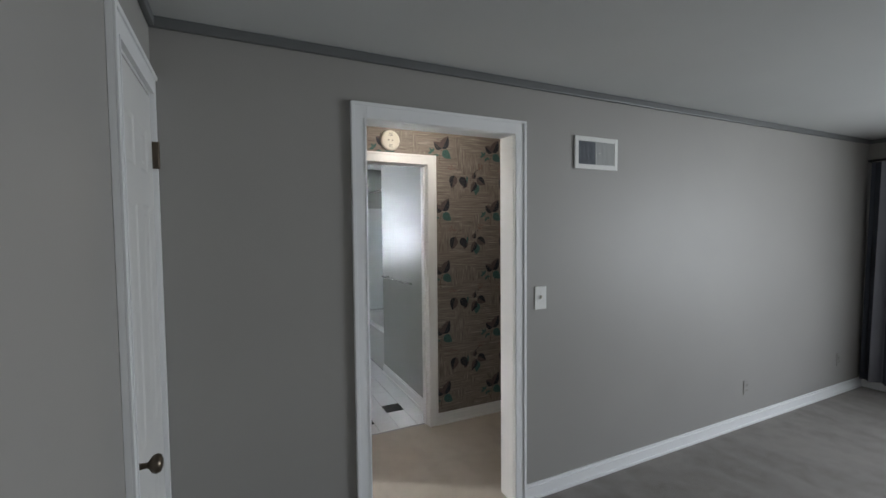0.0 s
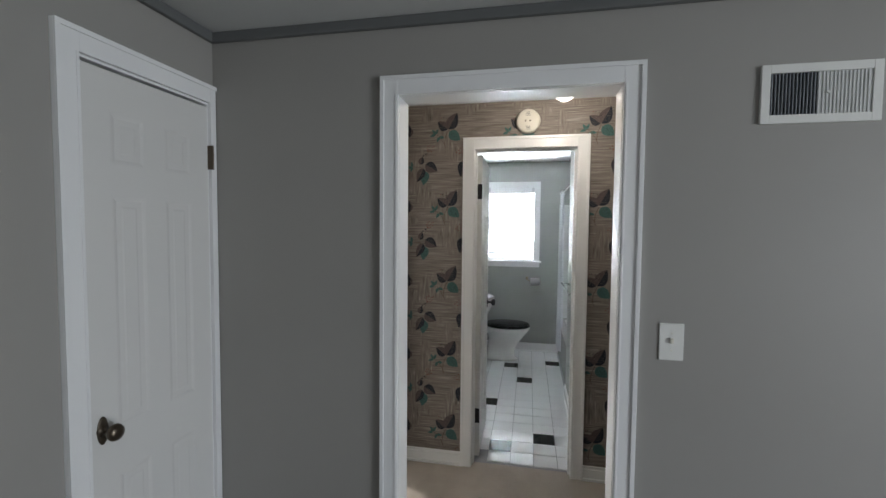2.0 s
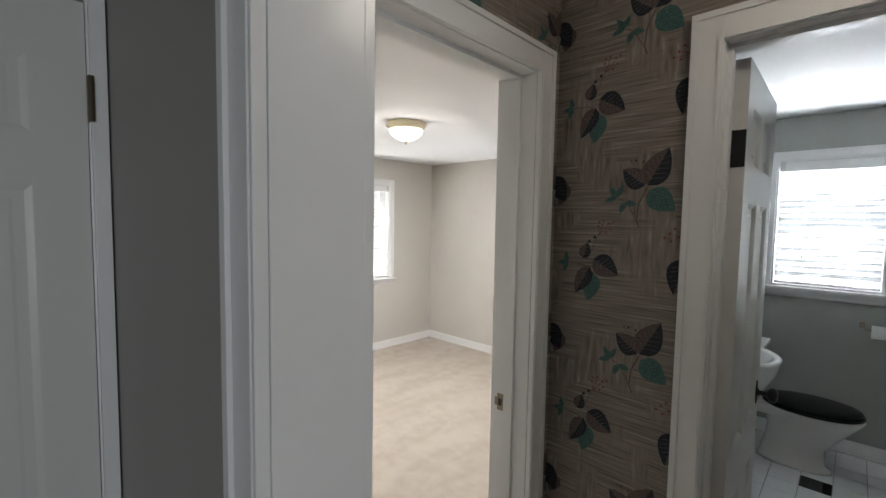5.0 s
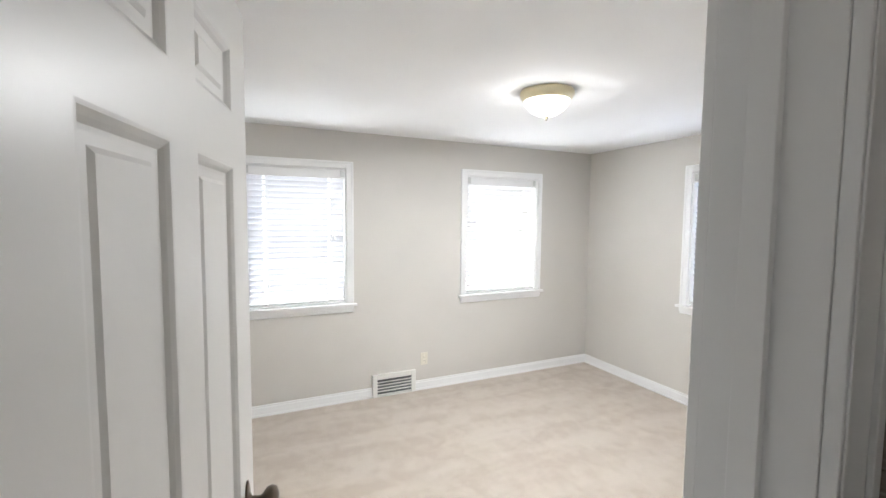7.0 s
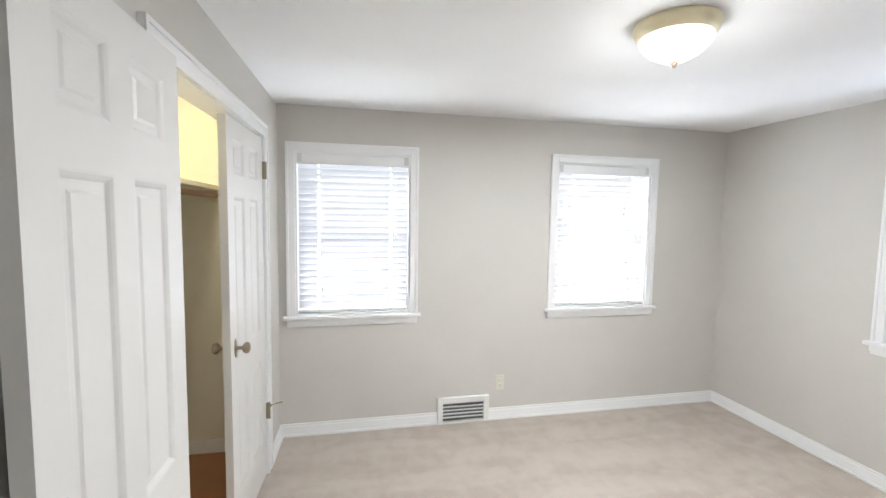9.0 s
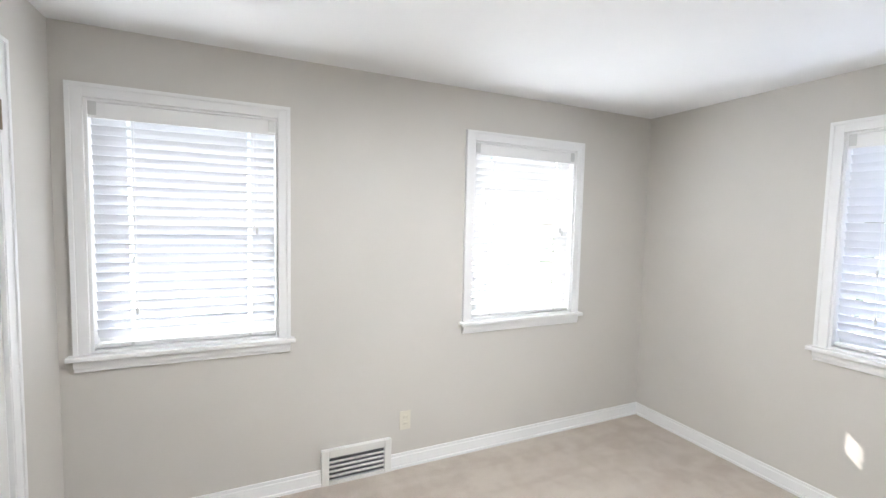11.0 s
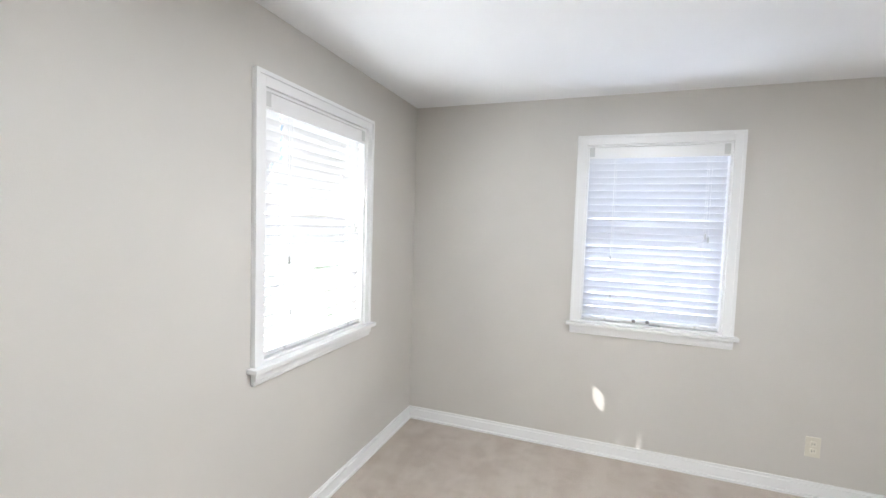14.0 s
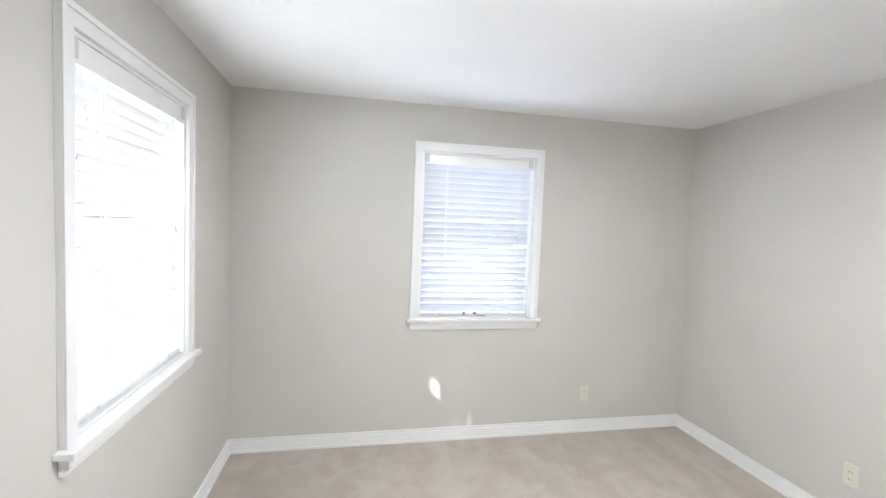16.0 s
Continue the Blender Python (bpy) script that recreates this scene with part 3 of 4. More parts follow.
def blind(axis, plane, way, hole, label, tilt=57, gap=0.003, slipped=None, drop=0.0, slot=0.0, wobble=0.8, mat=None, top_tilt=None, lift_right=True):
    u0, u1, z0, z1 = hole
    u0, u1 = u0 + 0.012 + 0.004, u1 - 0.012 - gap
    m = frame_m(axis, plane, way) @ Matrix.Translation((0, 0.038, 0))
    b = new("window_blind")
    b.matrix_world = m
    tagged(b, label, "window blind")
    top = z1 - 0.014
    part("headrail", boxes((u0, u1, -0.026, 0.026, top - 0.045, top), bevel=0.002), M_TRIM, b)
    part("valance", boxes((u0 - 0.002, u1 + 0.002, -0.036, -0.0262, top - 0.072, top), bevel=0.003), M_TRIM, b, "white blind valance")
    bot = z0 + 0.02 + drop
    part("bottom_rail", boxes((u0, u1, -0.025, 0.025, bot, bot + 0.018), bevel=0.004), M_TRIM, b)
    pitch, width, crown = 0.0445, 0.050, 0.003
    cords = (u0 + 0.14, u1 - 0.122)
    bm = bmesh.new()
    cols = [u0]
    for c in cords:
        cols += [c - slot, c + slot] if slot else [c - 0.004, c + 0.004]
    cols.append(u1)
    rowsv = [(-0.5, 0), (-0.28, 0.6), (0.0, 1), (0.28, 0.6), (0.5, 0)]
    th = 0.0026
    grid = {}
    for side in (0, 1):
        for i, u in enumerate(cols):
            for k, (v, cr) in enumerate(rowsv):
                grid[side, i, k] = bm.verts.new((u, v * width, crown * cr + side * th))
    def hole_cell(i, k):
        return slot > 0 and i in (1, 3) and k in (1, 2)
    for i in range(5):
        for k in range(4):
            if hole_cell(i, k):
                continue
            g = grid
            bm.faces.new([g[1, i, k], g[1, i + 1, k], g[1, i + 1, k + 1], g[1, i, k + 1]])
            bm.faces.new([g[0, i, k + 1], g[0, i + 1, k + 1], g[0, i + 1, k], g[0, i, k]])
            for di, dk, e in ((-1, 0, (i, k, i, k + 1)), (1, 0, (i + 1, k + 1, i + 1, k)), (0, -1, (i + 1, k, i, k)), (0, 1, (i, k + 1, i + 1, k + 1))):
                ii, kk = i + di, k + dk
                if not (0 <= ii < 5 and 0 <= kk < 4) or hole_cell(ii, kk):
                    bm.faces.new([g[0, e[0], e[1]], g[0, e[2], e[3]], g[1, e[2], e[3]], g[1, e[0], e[1]]])
    bmesh.ops.recalc_face_normals(bm, faces=bm.faces)
    me = bpy.data.meshes.new("slat")
    bm.to_mesh(me)
    bm.free()
    me.materials.append(mat or M_SLAT)
    z = top - 0.075
    rng = random.Random(int(u0 * 1000) % 97)
    while z > bot + 0.035:
        s = new("slat", me)
        s.parent = b
        aside = -0.062 if slipped and slipped[0] < z < slipped[1] else 0.0
        s.matrix_basis = pose(aside, 0, z, -(tilt if top_tilt is None or z < z1 - 0.34 else top_tilt) + rng.uniform(-wobble, wobble), rng.uniform(-0.12, 0.12), 0)
        z -= pitch
    for c in cords:
        part("ladder_cord", boxes((c + 0.0125, c + 0.0145, -0.0275, -0.0262, bot, top - 0.05), (c + 0.0125, c + 0.0145, 0.0262, 0.0275, bot, top - 0.05)), M_TRIM, b)
    for c, ln in ((u0 + 0.155, 0.62), (u0 + 0.165, 0.86), (u1 - 0.10, 0.46), (u1 - 0.085, 0.48)):
        part("pull_cord", boxes((c - 0.001, c + 0.001, -0.0375, -0.0363, top - 0.07 - ln, top - 0.06)), M_TRIM, b)
        part("tassel", boxes((c - 0.006, c + 0.006, -0.043, -0.0335, top - 0.105 - ln, top - 0.0702 - ln), bevel=0.003), M_TASSEL, b, "small grey-white cord tassel")
    for c in cords:
        part("cord_button", boxes((c - 0.007, c + 0.007, -0.0275, -0.0252, bot + 0.002, bot + 0.016), bevel=0.001), M_TASSEL, b)
    for c in (u0 - 0.002, u1 - 0.030):
        part("bracket", boxes((c, c + 0.032, -0.0395, -0.0362, top - 0.058, top + 0.002), bevel=0.0015), M_TASSEL, b, "pale grey blind bracket")
    return b


window("window_1", "x", X_W, 1, W1, "white double-hung window in the greige wall")
window("window_2", "x", X_W, 1, W2, "white double-hung window in the greige wall")
window("window_3", "y", Y_N, -1, W3, "white double-hung window beside the corner")
window("window_4", "y", Y_N, -1, WB, "white double-hung bathroom window")
blind("x", X_W, 1, W1, "closed white slatted blind glowing with daylight", tilt=64, slot=0.0085, mat=M_SLAT_THICK)
blind("x", X_W, 1, W2, "closed white slatted blind, very bright with sun behind", tilt=59, top_tilt=67, slipped=(1.60, 1.74), slot=0.0085, mat=M_SLAT_SUN)
shaded_blind = blind("y", Y_N, -1, W3, "closed white slatted blind in bluish shade", tilt=63, wobble=1.8, mat=M_SLAT_THICK)
for u in (-1.39, -1.31):
    part("hold_down_clip", boxes((u - 0.010, u + 0.010, -0.032, -0.0252, W3[2] + 0.022, W3[2] + 0.042), (u - 0.006, u + 0.006, -0.035, -0.0322, W3[2] + 0.028, W3[2] + 0.032), bevel=0.001),
         M_LATCH, shaded_blind, "small grey hold-down clip")
part("sash_lift", boxes((-1.30, -1.235, -0.034, -0.028, W3[2] + 0.013, W3[2] + 0.018), bevel=0.001), M_LATCH, shaded_blind, "dark metal lift")
blind("y", Y_N, -1, WB, "half-closed white slatted bathroom blind", tilt=55, mat=M_SLAT_DIMMED, wobble=0.4)


# ---- wall fittings ----
def outlet(m, label="ivory duplex outlet on the painted wall", mat=None):
    o = thing("wall_outlet", m, label, "outlet", "wall outlets")
    part("cover_plate", boxes((-0.035, 0.035, -0.006, 0, -0.058, 0.058), bevel=0.002), mat or M_PLATE, o)
    for z in (-0.02, 0.02):
        part("socket", boxes((-0.014, 0.014, -0.0085, -0.006, z - 0.013, z + 0.013), bevel=0.003), mat or M_PLATE, o)
        part("slots", boxes((-0.007, -0.005, -0.0088, -0.0084, z - 0.005, z + 0.005), (0.005, 0.007, -0.0088, -0.0084, z - 0.004, z + 0.004)), M_DARK, o)
    return o


outlet(pose(X_W, 1.945, 0.292, 0, 0, 90))
outlet(pose(-0.425, Y_N, 0.29, 0, 0, 0))
outlet(pose(X_E, 2.70, 0.31, 0, 0, -90))
outlet(pose(3.86, 0, 0.30), "grey-painted outlet on the grey wall", M_GREY)
outlet(pose(5.3, 0, 0.32), "grey-painted outlet on the grey wall", M_GREY)

sw = thing("light_switch", pose(1.84, 0, 1.168), "white toggle light switch on the grey wall", "light switch")
part("cover_plate", boxes((-0.040, 0.040, -0.006, 0, -0.066, 0.066), bevel=0.002), M_WHITE_PLASTIC, sw)
part("toggle", boxes((-0.005, 0.005, -0.016, -0.006, -0.004, 0.014), bevel=0.002), M_PLATE, sw)
for z in (-0.03, 0.03):
    s = part("screw", lathe([(0, 0), (0.003, 0), (0.002, 0.001), (0, 0.001)], 10), M_PLATE, sw)
    s.matrix_basis = pose(0, -0.006, z, 90, 0, 0)

M_DAMPER = paint("grey_white_damper_paint", (0.62, 0.63, 0.62), 0.45, 20, 0.02, 0.0001)
vent = thing("return_air_vent", pose(2.257, 0, 2.015), "white wall vent with one half open over dark louvres", "vent")
part("vent_frame", boxes((-0.172, -0.145, -0.012, 0, -0.096, 0.096), (0.145, 0.172, -0.012, 0, -0.096, 0.096), (-0.145, 0.145, -0.012, 0, 0.068, 0.096),
                         (-0.145, 0.145, -0.012, 0, -0.096, -0.068), bevel=0.002), M_WHITE_PLASTIC, vent)
part("backing", boxes((-0.145, -0.005, -0.003, -0.001, -0.068, 0.068)), M_DARK, vent, "dark duct behind the louvres")
part("cover", boxes((-0.006, 0.145, -0.008, -0.001, -0.068, 0.068), bevel=0.0015), M_DAMPER, vent, "closed grey-white damper plate")
M_LOUVRE = principled("shaded_louvre_metal", (0.34, 0.36, 0.39), 0.5, 0.5)[0]
for i in range(13):
    x = -0.140 + i * 0.0103
    part("louvre", boxes((x, x + 0.0018, -0.010, -0.003, -0.067, 0.067)), M_LOUVRE, vent)
for i in range(13):
    x = 0.006 + i * 0.0105
    part("louvre", boxes((x, x + 0.0018, -0.0105, -0.0081, -0.067, 0.067)), M_DAMPER, vent)
k = part("damper_knob", lathe([(0, 0), (0.005, 0), (0.005, 0.008), (0, 0.009)], 12), M_WHITE_PLASTIC, vent)
k.matrix_basis = pose(0.02, -0.008, 0.0, 90, 0, 0)

reg = thing("floor_register", pose(X_W, 1.648, 0, 0, 0, 90), "white baseboard air register with grey louvres", "vent")
part("register_frame", boxes((-0.205, -0.162, -0.030, 0, 0, 0.205), (0.162, 0.205, -0.030, 0, 0, 0.205), (-0.162, 0.162, -0.030, 0, 0.160, 0.205),
                             (-0.162, 0.162, -0.030, 0, 0, 0.022), bevel=0.004), M_WHITE_PLASTIC, reg)
part("backing", boxes((-0.163, 0.163, -0.008, -0.003, 0.02, 0.162)), M_DARK, reg)
for i in range(1, 5):
    z = 0.022 + i * 0.0276
    part("louvre", boxes((-0.163, 0.163, -0.029, -0.014, z - 0.003, z + 0.003)), M_WHITE_PLASTIC, reg)
for i in range(31):
    x = -0.158 + i * 0.0105
    part("fin", boxes((x, x + 0.0022, -0.021, -0.009, 0.022, 0.160)), M_LOUVRE, reg)


def ceiling_lamp(m, label, r, mats, deep):
    c = thing("ceiling_lamp", m, label, "ceiling lamp")
    part("rim", lathe([(0, 0), (r * 0.98, 0), (r * 1.0, -0.010), (r * 1.0, -0.022), (r * 0.93, -0.040), (r * 0.86, -0.052), (r * 0.82, -0.054)], 48), mats[0], c, "antique brass rim", True)
    part("bowl", lathe([(r * 0.84, -0.050), (r * 0.85, -0.060), (r * 0.80, -0.050 - deep * 0.3), (r * 0.6, -0.045 - deep * 0.68), (r * 0.3, -0.045 - deep * 0.94), (0, -0.045 - deep)], 48),
         mats[1], c, "lit frosted glass bowl", True)
    part("finial", lathe([(0, -0.040 - deep), (0.012, -0.043 - deep), (0.013, -0.050 - deep), (0.006, -0.056 - deep), (0.007, -0.064 - deep), (0, -0.068 - deep)], 20), mats[2], c, "metal finial", True)
    return c


lamp_b = ceiling_lamp(pose(-1.27, 2.01, H), "brass-rimmed flush ceiling lamp with lit frosted bowl", 0.152, (M_LAMP_METAL, M_BOWL, M_NICKEL), 0.095)
for ob in lamp_b.children:
    ob.visible_shadow = ob.name.split(".")[0] != "bowl"
globe = thing("hall_ceiling_lamp", pose(1.50, 0.61, 2.35), "small lit ribbed glass hallway lamp", "ceiling lamp")
part("base", lathe([(0, 0), (0.075, 0), (0.078, -0.012), (0.07, -0.025), (0, -0.025)], 32), M_WHITE_PLASTIC, globe, "", True)
gl = part("shade", lathe([(0.056, -0.02), (0.066, -0.035), (0.067, -0.07), (0.060, -0.105), (0.042, -0.135), (0.018, -0.15), (0, -0.154)], 32), M_GLOBE, globe, "lit glass shade", True)
gl.visible_shadow = False
gl.data.materials[0] = M_GLOBE

smoke = thing("smoke_detector", pose(1.32, 1.0995, 2.222, 90, 0, 0), "round off-white smoke detector on patterned wallpaper", "smoke detector")
part("housing", lathe([(0, 0), (0.072, 0), (0.075, 0.006), (0.072, 0.024), (0.060, 0.031), (0, 0.033)], 40), M_PLATE, smoke, "", True)
for sy in (0.042, -0.042):
    for k in range(3):
        part("slot", boxes((-0.013, 0.013, sy - 0.010 + k * 0.009, sy - 0.0075 + k * 0.009, 0.031, 0.0325)), M_DARK, smoke)
for sx in (-0.015, 0.012):
    s = part("test_button", lathe([(0, 0.0325), (0.005, 0.0325), (0.004, 0.035), (0, 0.0355)], 12), M_BRASS, smoke)
    s.location = (sx, 0, 0)

strike = thing("strike_plate", pose(0.425, D2[1] - 0.018, 0.99), "small worn metal strike plate on the white door lining", "strike plate")
part("plate", boxes((-0.012, 0.012, -0.002, 0, -0.028, 0.028), (-0.022, -0.012, -0.002, 0.0, -0.014, 0.014), bevel=0.0006), M_NICKEL, strike)
part("latch_hole", boxes((-0.007, 0.007, -0.0024, -0.0018, -0.012, 0.012)), M_DARK, strike)


# ---- bathroom ----
toilet = thing("toilet", pose(0.63, 3.50, 0), "white toilet with black seat and lid, beside the bathroom window wall", "toilet")


def loft(rings_spec, steps=32):
    """Skin over oval rings given as (cx, half length x, half width y, z)."""
    bm = bmesh.new()
    rings = [[bm.verts.new((cx + a * math.cos(2 * math.pi * i / steps), b * math.sin(2 * math.pi * i / steps), z)) for i in range(steps)] for cx, a, b, z in rings_spec]
    for r0, r1 in zip(rings, rings[1:]):
        for i in range(steps):
            j = (i + 1) % steps
            bm.faces.new([r0[i], r0[j], r1[j], r1[i]])
    bm.faces.new(rings[0][::-1])
    bm.faces.new(rings[-1])
    bmesh.ops.recalc_face_normals(bm, faces=bm.faces)
    return bm


part("bowl", loft([(0.40, 0.20, 0.105, 0.0), (0.40, 0.20, 0.105, 0.02), (0.39, 0.175, 0.085, 0.04), (0.40, 0.16, 0.08, 0.14), (0.44, 0.19, 0.115, 0.24), (0.47, 0.24, 0.165, 0.34), (0.48, 0.26, 0.18, 0.39), (0.48, 0.25, 0.17, 0.395)]),
     M_PORCELAIN, toilet, "white porcelain bowl", True)
part("tank", boxes((0.015, 0.20, -0.22, 0.22, 0.38, 0.74), bevel=0.02), M_PORCELAIN, toilet, "white cistern")
part("tank_lid", boxes((0.005, 0.215, -0.235, 0.235, 0.742, 0.775), bevel=0.010), M_PORCELAIN, toilet)
part("tank_shelf", boxes((0.015, 0.30, -0.12, 0.12, 0.33, 0.385), bevel=0.012), M_PORCELAIN, toilet)
part("seat", loft([(0.475, 0.255, 0.182, 0.397), (0.475, 0.262, 0.19, 0.404), (0.475, 0.262, 0.19, 0.412), (0.475, 0.255, 0.183, 0.418)]), M_SEAT, toilet, "black toilet seat", True)
part("lid", loft([(0.47, 0.25, 0.18, 0.420), (0.47, 0.26, 0.187, 0.428), (0.47, 0.25, 0.178, 0.440), (0.47, 0.21, 0.14, 0.446)]), M_SEAT, toilet, "black toilet lid", True)
part("flush_lever", boxes((0.205, 0.225, -0.19, -0.11, 0.66, 0.675), bevel=0.004), M_CHROME, toilet)

sink = thing("wash_basin", pose(0.53, 2.82, 0), "white round-fronted pedestal wash basin on the bathroom wall", "sink")
basin = loft([(0.24, 0.12, 0.12, 0.62), (0.24, 0.17, 0.18, 0.68), (0.235, 0.22, 0.245, 0.77), (0.235, 0.232, 0.262, 0.83), (0.235, 0.235, 0.265, 0.845), (0.235, 0.22, 0.25, 0.855),
              (0.24, 0.185, 0.21, 0.845), (0.25, 0.15, 0.17, 0.79), (0.25, 0.07, 0.08, 0.74)])
part("basin", basin, M_PORCELAIN, sink, "white oval basin", True)
part("pedestal", loft([(0.20, 0.11, 0.11, 0.0), (0.20, 0.10, 0.10, 0.03), (0.20, 0.07, 0.075, 0.10), (0.20, 0.075, 0.08, 0.45), (0.21, 0.11, 0.12, 0.63)]), M_PORCELAIN, sink, "", True)
part("back_ledge", boxes((0.002, 0.09, -0.24, 0.24, 0.80, 0.872), bevel=0.012), M_PORCELAIN, sink)
part("tap", tube([(0.06, 0, 0.87), (0.06, 0, 0.94), (0.075, 0, 0.965), (0.12, 0, 0.965), (0.145, 0, 0.94)], 0.011, 12), M_CHROME, sink, "chrome tap", True)
for sy in (-0.09, 0.09):
    t = part("tap_handle", lathe([(0.012, 0), (0.012, 0.03), (0.022, 0.035), (0.02, 0.055), (0, 0.06)], 16), M_CHROME, sink, "", True)
    t.location = (0.06, sy, 0.872)

bath_tub = thing("bathtub", pose(1.74, 2.50, 0), "white built-in bathtub with square apron", "bathtub")
part("apron", boxes((-0.02, 0.03, 0.001, 1.42, 0, 0.40), bevel=0.004), M_PORCELAIN, bath_tub, "white tub apron")
part("rim", boxes((-0.03, 0.05, 0.001, 1.42, 0.402, 0.43), (0.75, 0.84, 0.001, 1.42, 0.402, 0.43), (0.05, 0.75, 0.001, 0.08, 0.402, 0.43), (0.05, 0.75, 1.34, 1.42, 0.402, 0.43), bevel=0.012), M_PORCELAIN, bath_tub)
part("basin", boxes((0.05, 0.75, 0.08, 1.34, 0.08, 0.11), (0.04, 0.06, 0.08, 1.34, 0.11, 0.41), (0.74, 0.76, 0.08, 1.34, 0.11, 0.41), (0.06, 0.74, 0.07, 0.09, 0.11, 0.41), (0.06, 0.74, 1.33, 1.35, 0.11, 0.41)), M_PORCELAIN, bath_tub)
M_SURROUND = paint("white_surround_panel", (0.72, 0.74, 0.73), 0.2, 20, 0.02, 0.0005, 0.5)
tagged(link_mesh("tub_surround", boxes((1.80, 2.575, Y_N - 0.012, Y_N - 0.001, 0.44, 1.86), (2.565, 2.579, 2.513, Y_N - 0.012, 0.44, 1.86), (1.80, 2.565, 2.501, 2.512, 0.44, 1.86), (1.70, 1.80, Y_N - 0.012, Y_N - 0.001, 0.44, 1.86), bevel=0.002), M_SURROUND),
       "white panelled tub surround", kind="structure")

rod = thing("shower_rod", pose(0, 0, 0), "white shower curtain rod with end brackets", "curtain rod")
part("pole", tube([(1.735, 2.51, 2.0), (1.735, Y_N - 0.02, 2.0)], 0.0125, 14), M_TRIM, rod, "", True)
for y, r in ((2.502, -90), (Y_N - 0.014, 90)):
    f = part("flange", lathe([(0, 0), (0.035, 0), (0.035, 0.008), (0.018, 0.02), (0, 0.02)], 20), M_TRIM, rod, "", True)
    f.matrix_basis = pose(1.735, y, 2.0, r, 0, 0)


def drape(name, m, label, category, length, z0, z1, folds, depth, mat, seed=1, bands=0, flare=0.5):
    """Hanging folded cloth along local x, lined up to z1, a little wider towards the hem."""
    rng = random.Random(seed)
    n = folds * 14
    ph = [rng.uniform(-0.5, 0.5) for _ in range(folds + 2)]
    bm = bmesh.new()
    rows_n = 26
    grid = []
    for k in range(rows_n + 1):
        f = k / rows_n
        z = z1 + (z0 - z1) * f
        row = []
        for i in range(n + 1):
            u = i / n
            a = 2 * math.pi * u * folds
            p = ph[int(u * folds)]
            amp = depth * (0.45 + flare * f) * (1 + 0.35 * p)
            x = length * (u - 0.5) * (1 + 0.10 * f) + 0.3 * amp * math.sin(2 * a + p)
            row.append(bm.verts.new((x, amp * math.sin(a + 0.8 * p * f), z)))
        grid.append(row)
    for k in range(rows_n):
        for i in range(n):
            fc = bm.faces.new([grid[k][i], grid[k][i + 1], grid[k + 1][i + 1], grid[k + 1][i]])
            if bands and (i * bands // n) % 2:
                fc.material_index = 1
    d = thing(name, m, label, category)
    part("cloth", bm, mat, d, "", True)
    return d


shower = drape("shower_curtain", pose(1.71, 3.55, 0, 0, 0, 90), "pale patterned shower curtain bunched at the far end of the rod", "shower curtain", 0.30, 0.16, 1.965, 5, 0.035, M_CURTAIN_BATH, 3)
for i in range(6):
    r = part("ring", tube([(-0.13 + i * 0.052, 0.025 * math.cos(a), 1.985 + 0.025 * math.sin(a)) for a in [j * math.pi / 6 for j in range(12)]], 0.002, 6), M_CHROME, shower)
lf, nt2, b2 = principled("curtain_leaf_print", (0.35, 0.42, 0.42), 0.8)
rng = random.Random(5)
bm = bmesh.new()
for i in range(26):
    y, z = rng.uniform(-0.14, 0.14), rng.uniform(0.25, 1.2)
    w, h = rng.uniform(0.012, 0.02), rng.uniform(0.03, 0.05)
    vs = [bm.verts.new((y + dx * w, 0.062, z + dz * h)) for dx, dz in ((0, -1), (0.8, -0.3), (0.6, 0.5), (0, 1), (-0.6, 0.5), (-0.8, -0.3))]
    bm.faces.new(vs)
tagged(part("leaf_print", bm, lf, shower, "faint grey leaf print"), kind="stuff")

bar = thing("towel_bar", pose(1.70, 1.98, 1.08), "chrome towel bar on the bathroom partition", "towel bar")
part("rail", tube([(-0.065, -0.34, 0), (-0.065, 0.34, 0)], 0.009, 12), M_CHROME, bar, "", True)
for y in (-0.32, 0.32):
    part("bracket", tube([(0, y, -0.01), (-0.03, y, -0.004), (-0.066, y, 0)], 0.011, 10), M_CHROME, bar, "", True)

tp = thing("toilet_paper_holder", pose(1.42, Y_N, 0.90), "metal holder with a white paper roll under the bathroom window", "paper holder")
part("roll", tube([(-0.055, -0.075, 0), (0.055, -0.075, 0)], 0.045, 24), M_PAPER_ROLL, tp, "white paper roll", False)
part("arm", tube([(-0.10, -0.002, 0.03), (-0.10, -0.05, 0.03), (-0.085, -0.075, 0.01), (0.07, -0.075, 0)], 0.006, 8), M_NICKEL, tp)
part("rose", boxes((-0.115, -0.085, -0.010, 0, 0.01, 0.05), bevel=0.003), M_NICKEL, tp)

# ---- bedroom closet ----
shelf = thing("closet_shelf", pose(0, 0, 0), "cream painted shelf across the closet", "shelf")
part("board", boxes((-2.798, -0.902, -0.479, -0.01, 1.735, 1.76), bevel=0.002), M_CLOSET, shelf)
part("cleat", boxes((-2.798, -0.902, -0.479, -0.46, 1.66, 1.734), bevel=0.002), M_CLOSET, shelf)
part("cleat", boxes((-2.798, -2.78, -0.459, -0.02, 1.66, 1.734), bevel=0.002), M_CLOSET, shelf)
pole = thing("closet_pole", pose(0, 0, 0), "brown wooden clothes pole under the closet shelf", "clothes pole")
part("pole", tube([(-2.779, -0.04, 1.70), (-0.903, -0.04, 1.70)], 0.016, 16), M_ROD, pole, "", True)

trim("baseboard_closet", [(-2.7995, -2.785, -0.479, 0.13, 0.001, 0.09)], M_TRIM, "white closet baseboard")

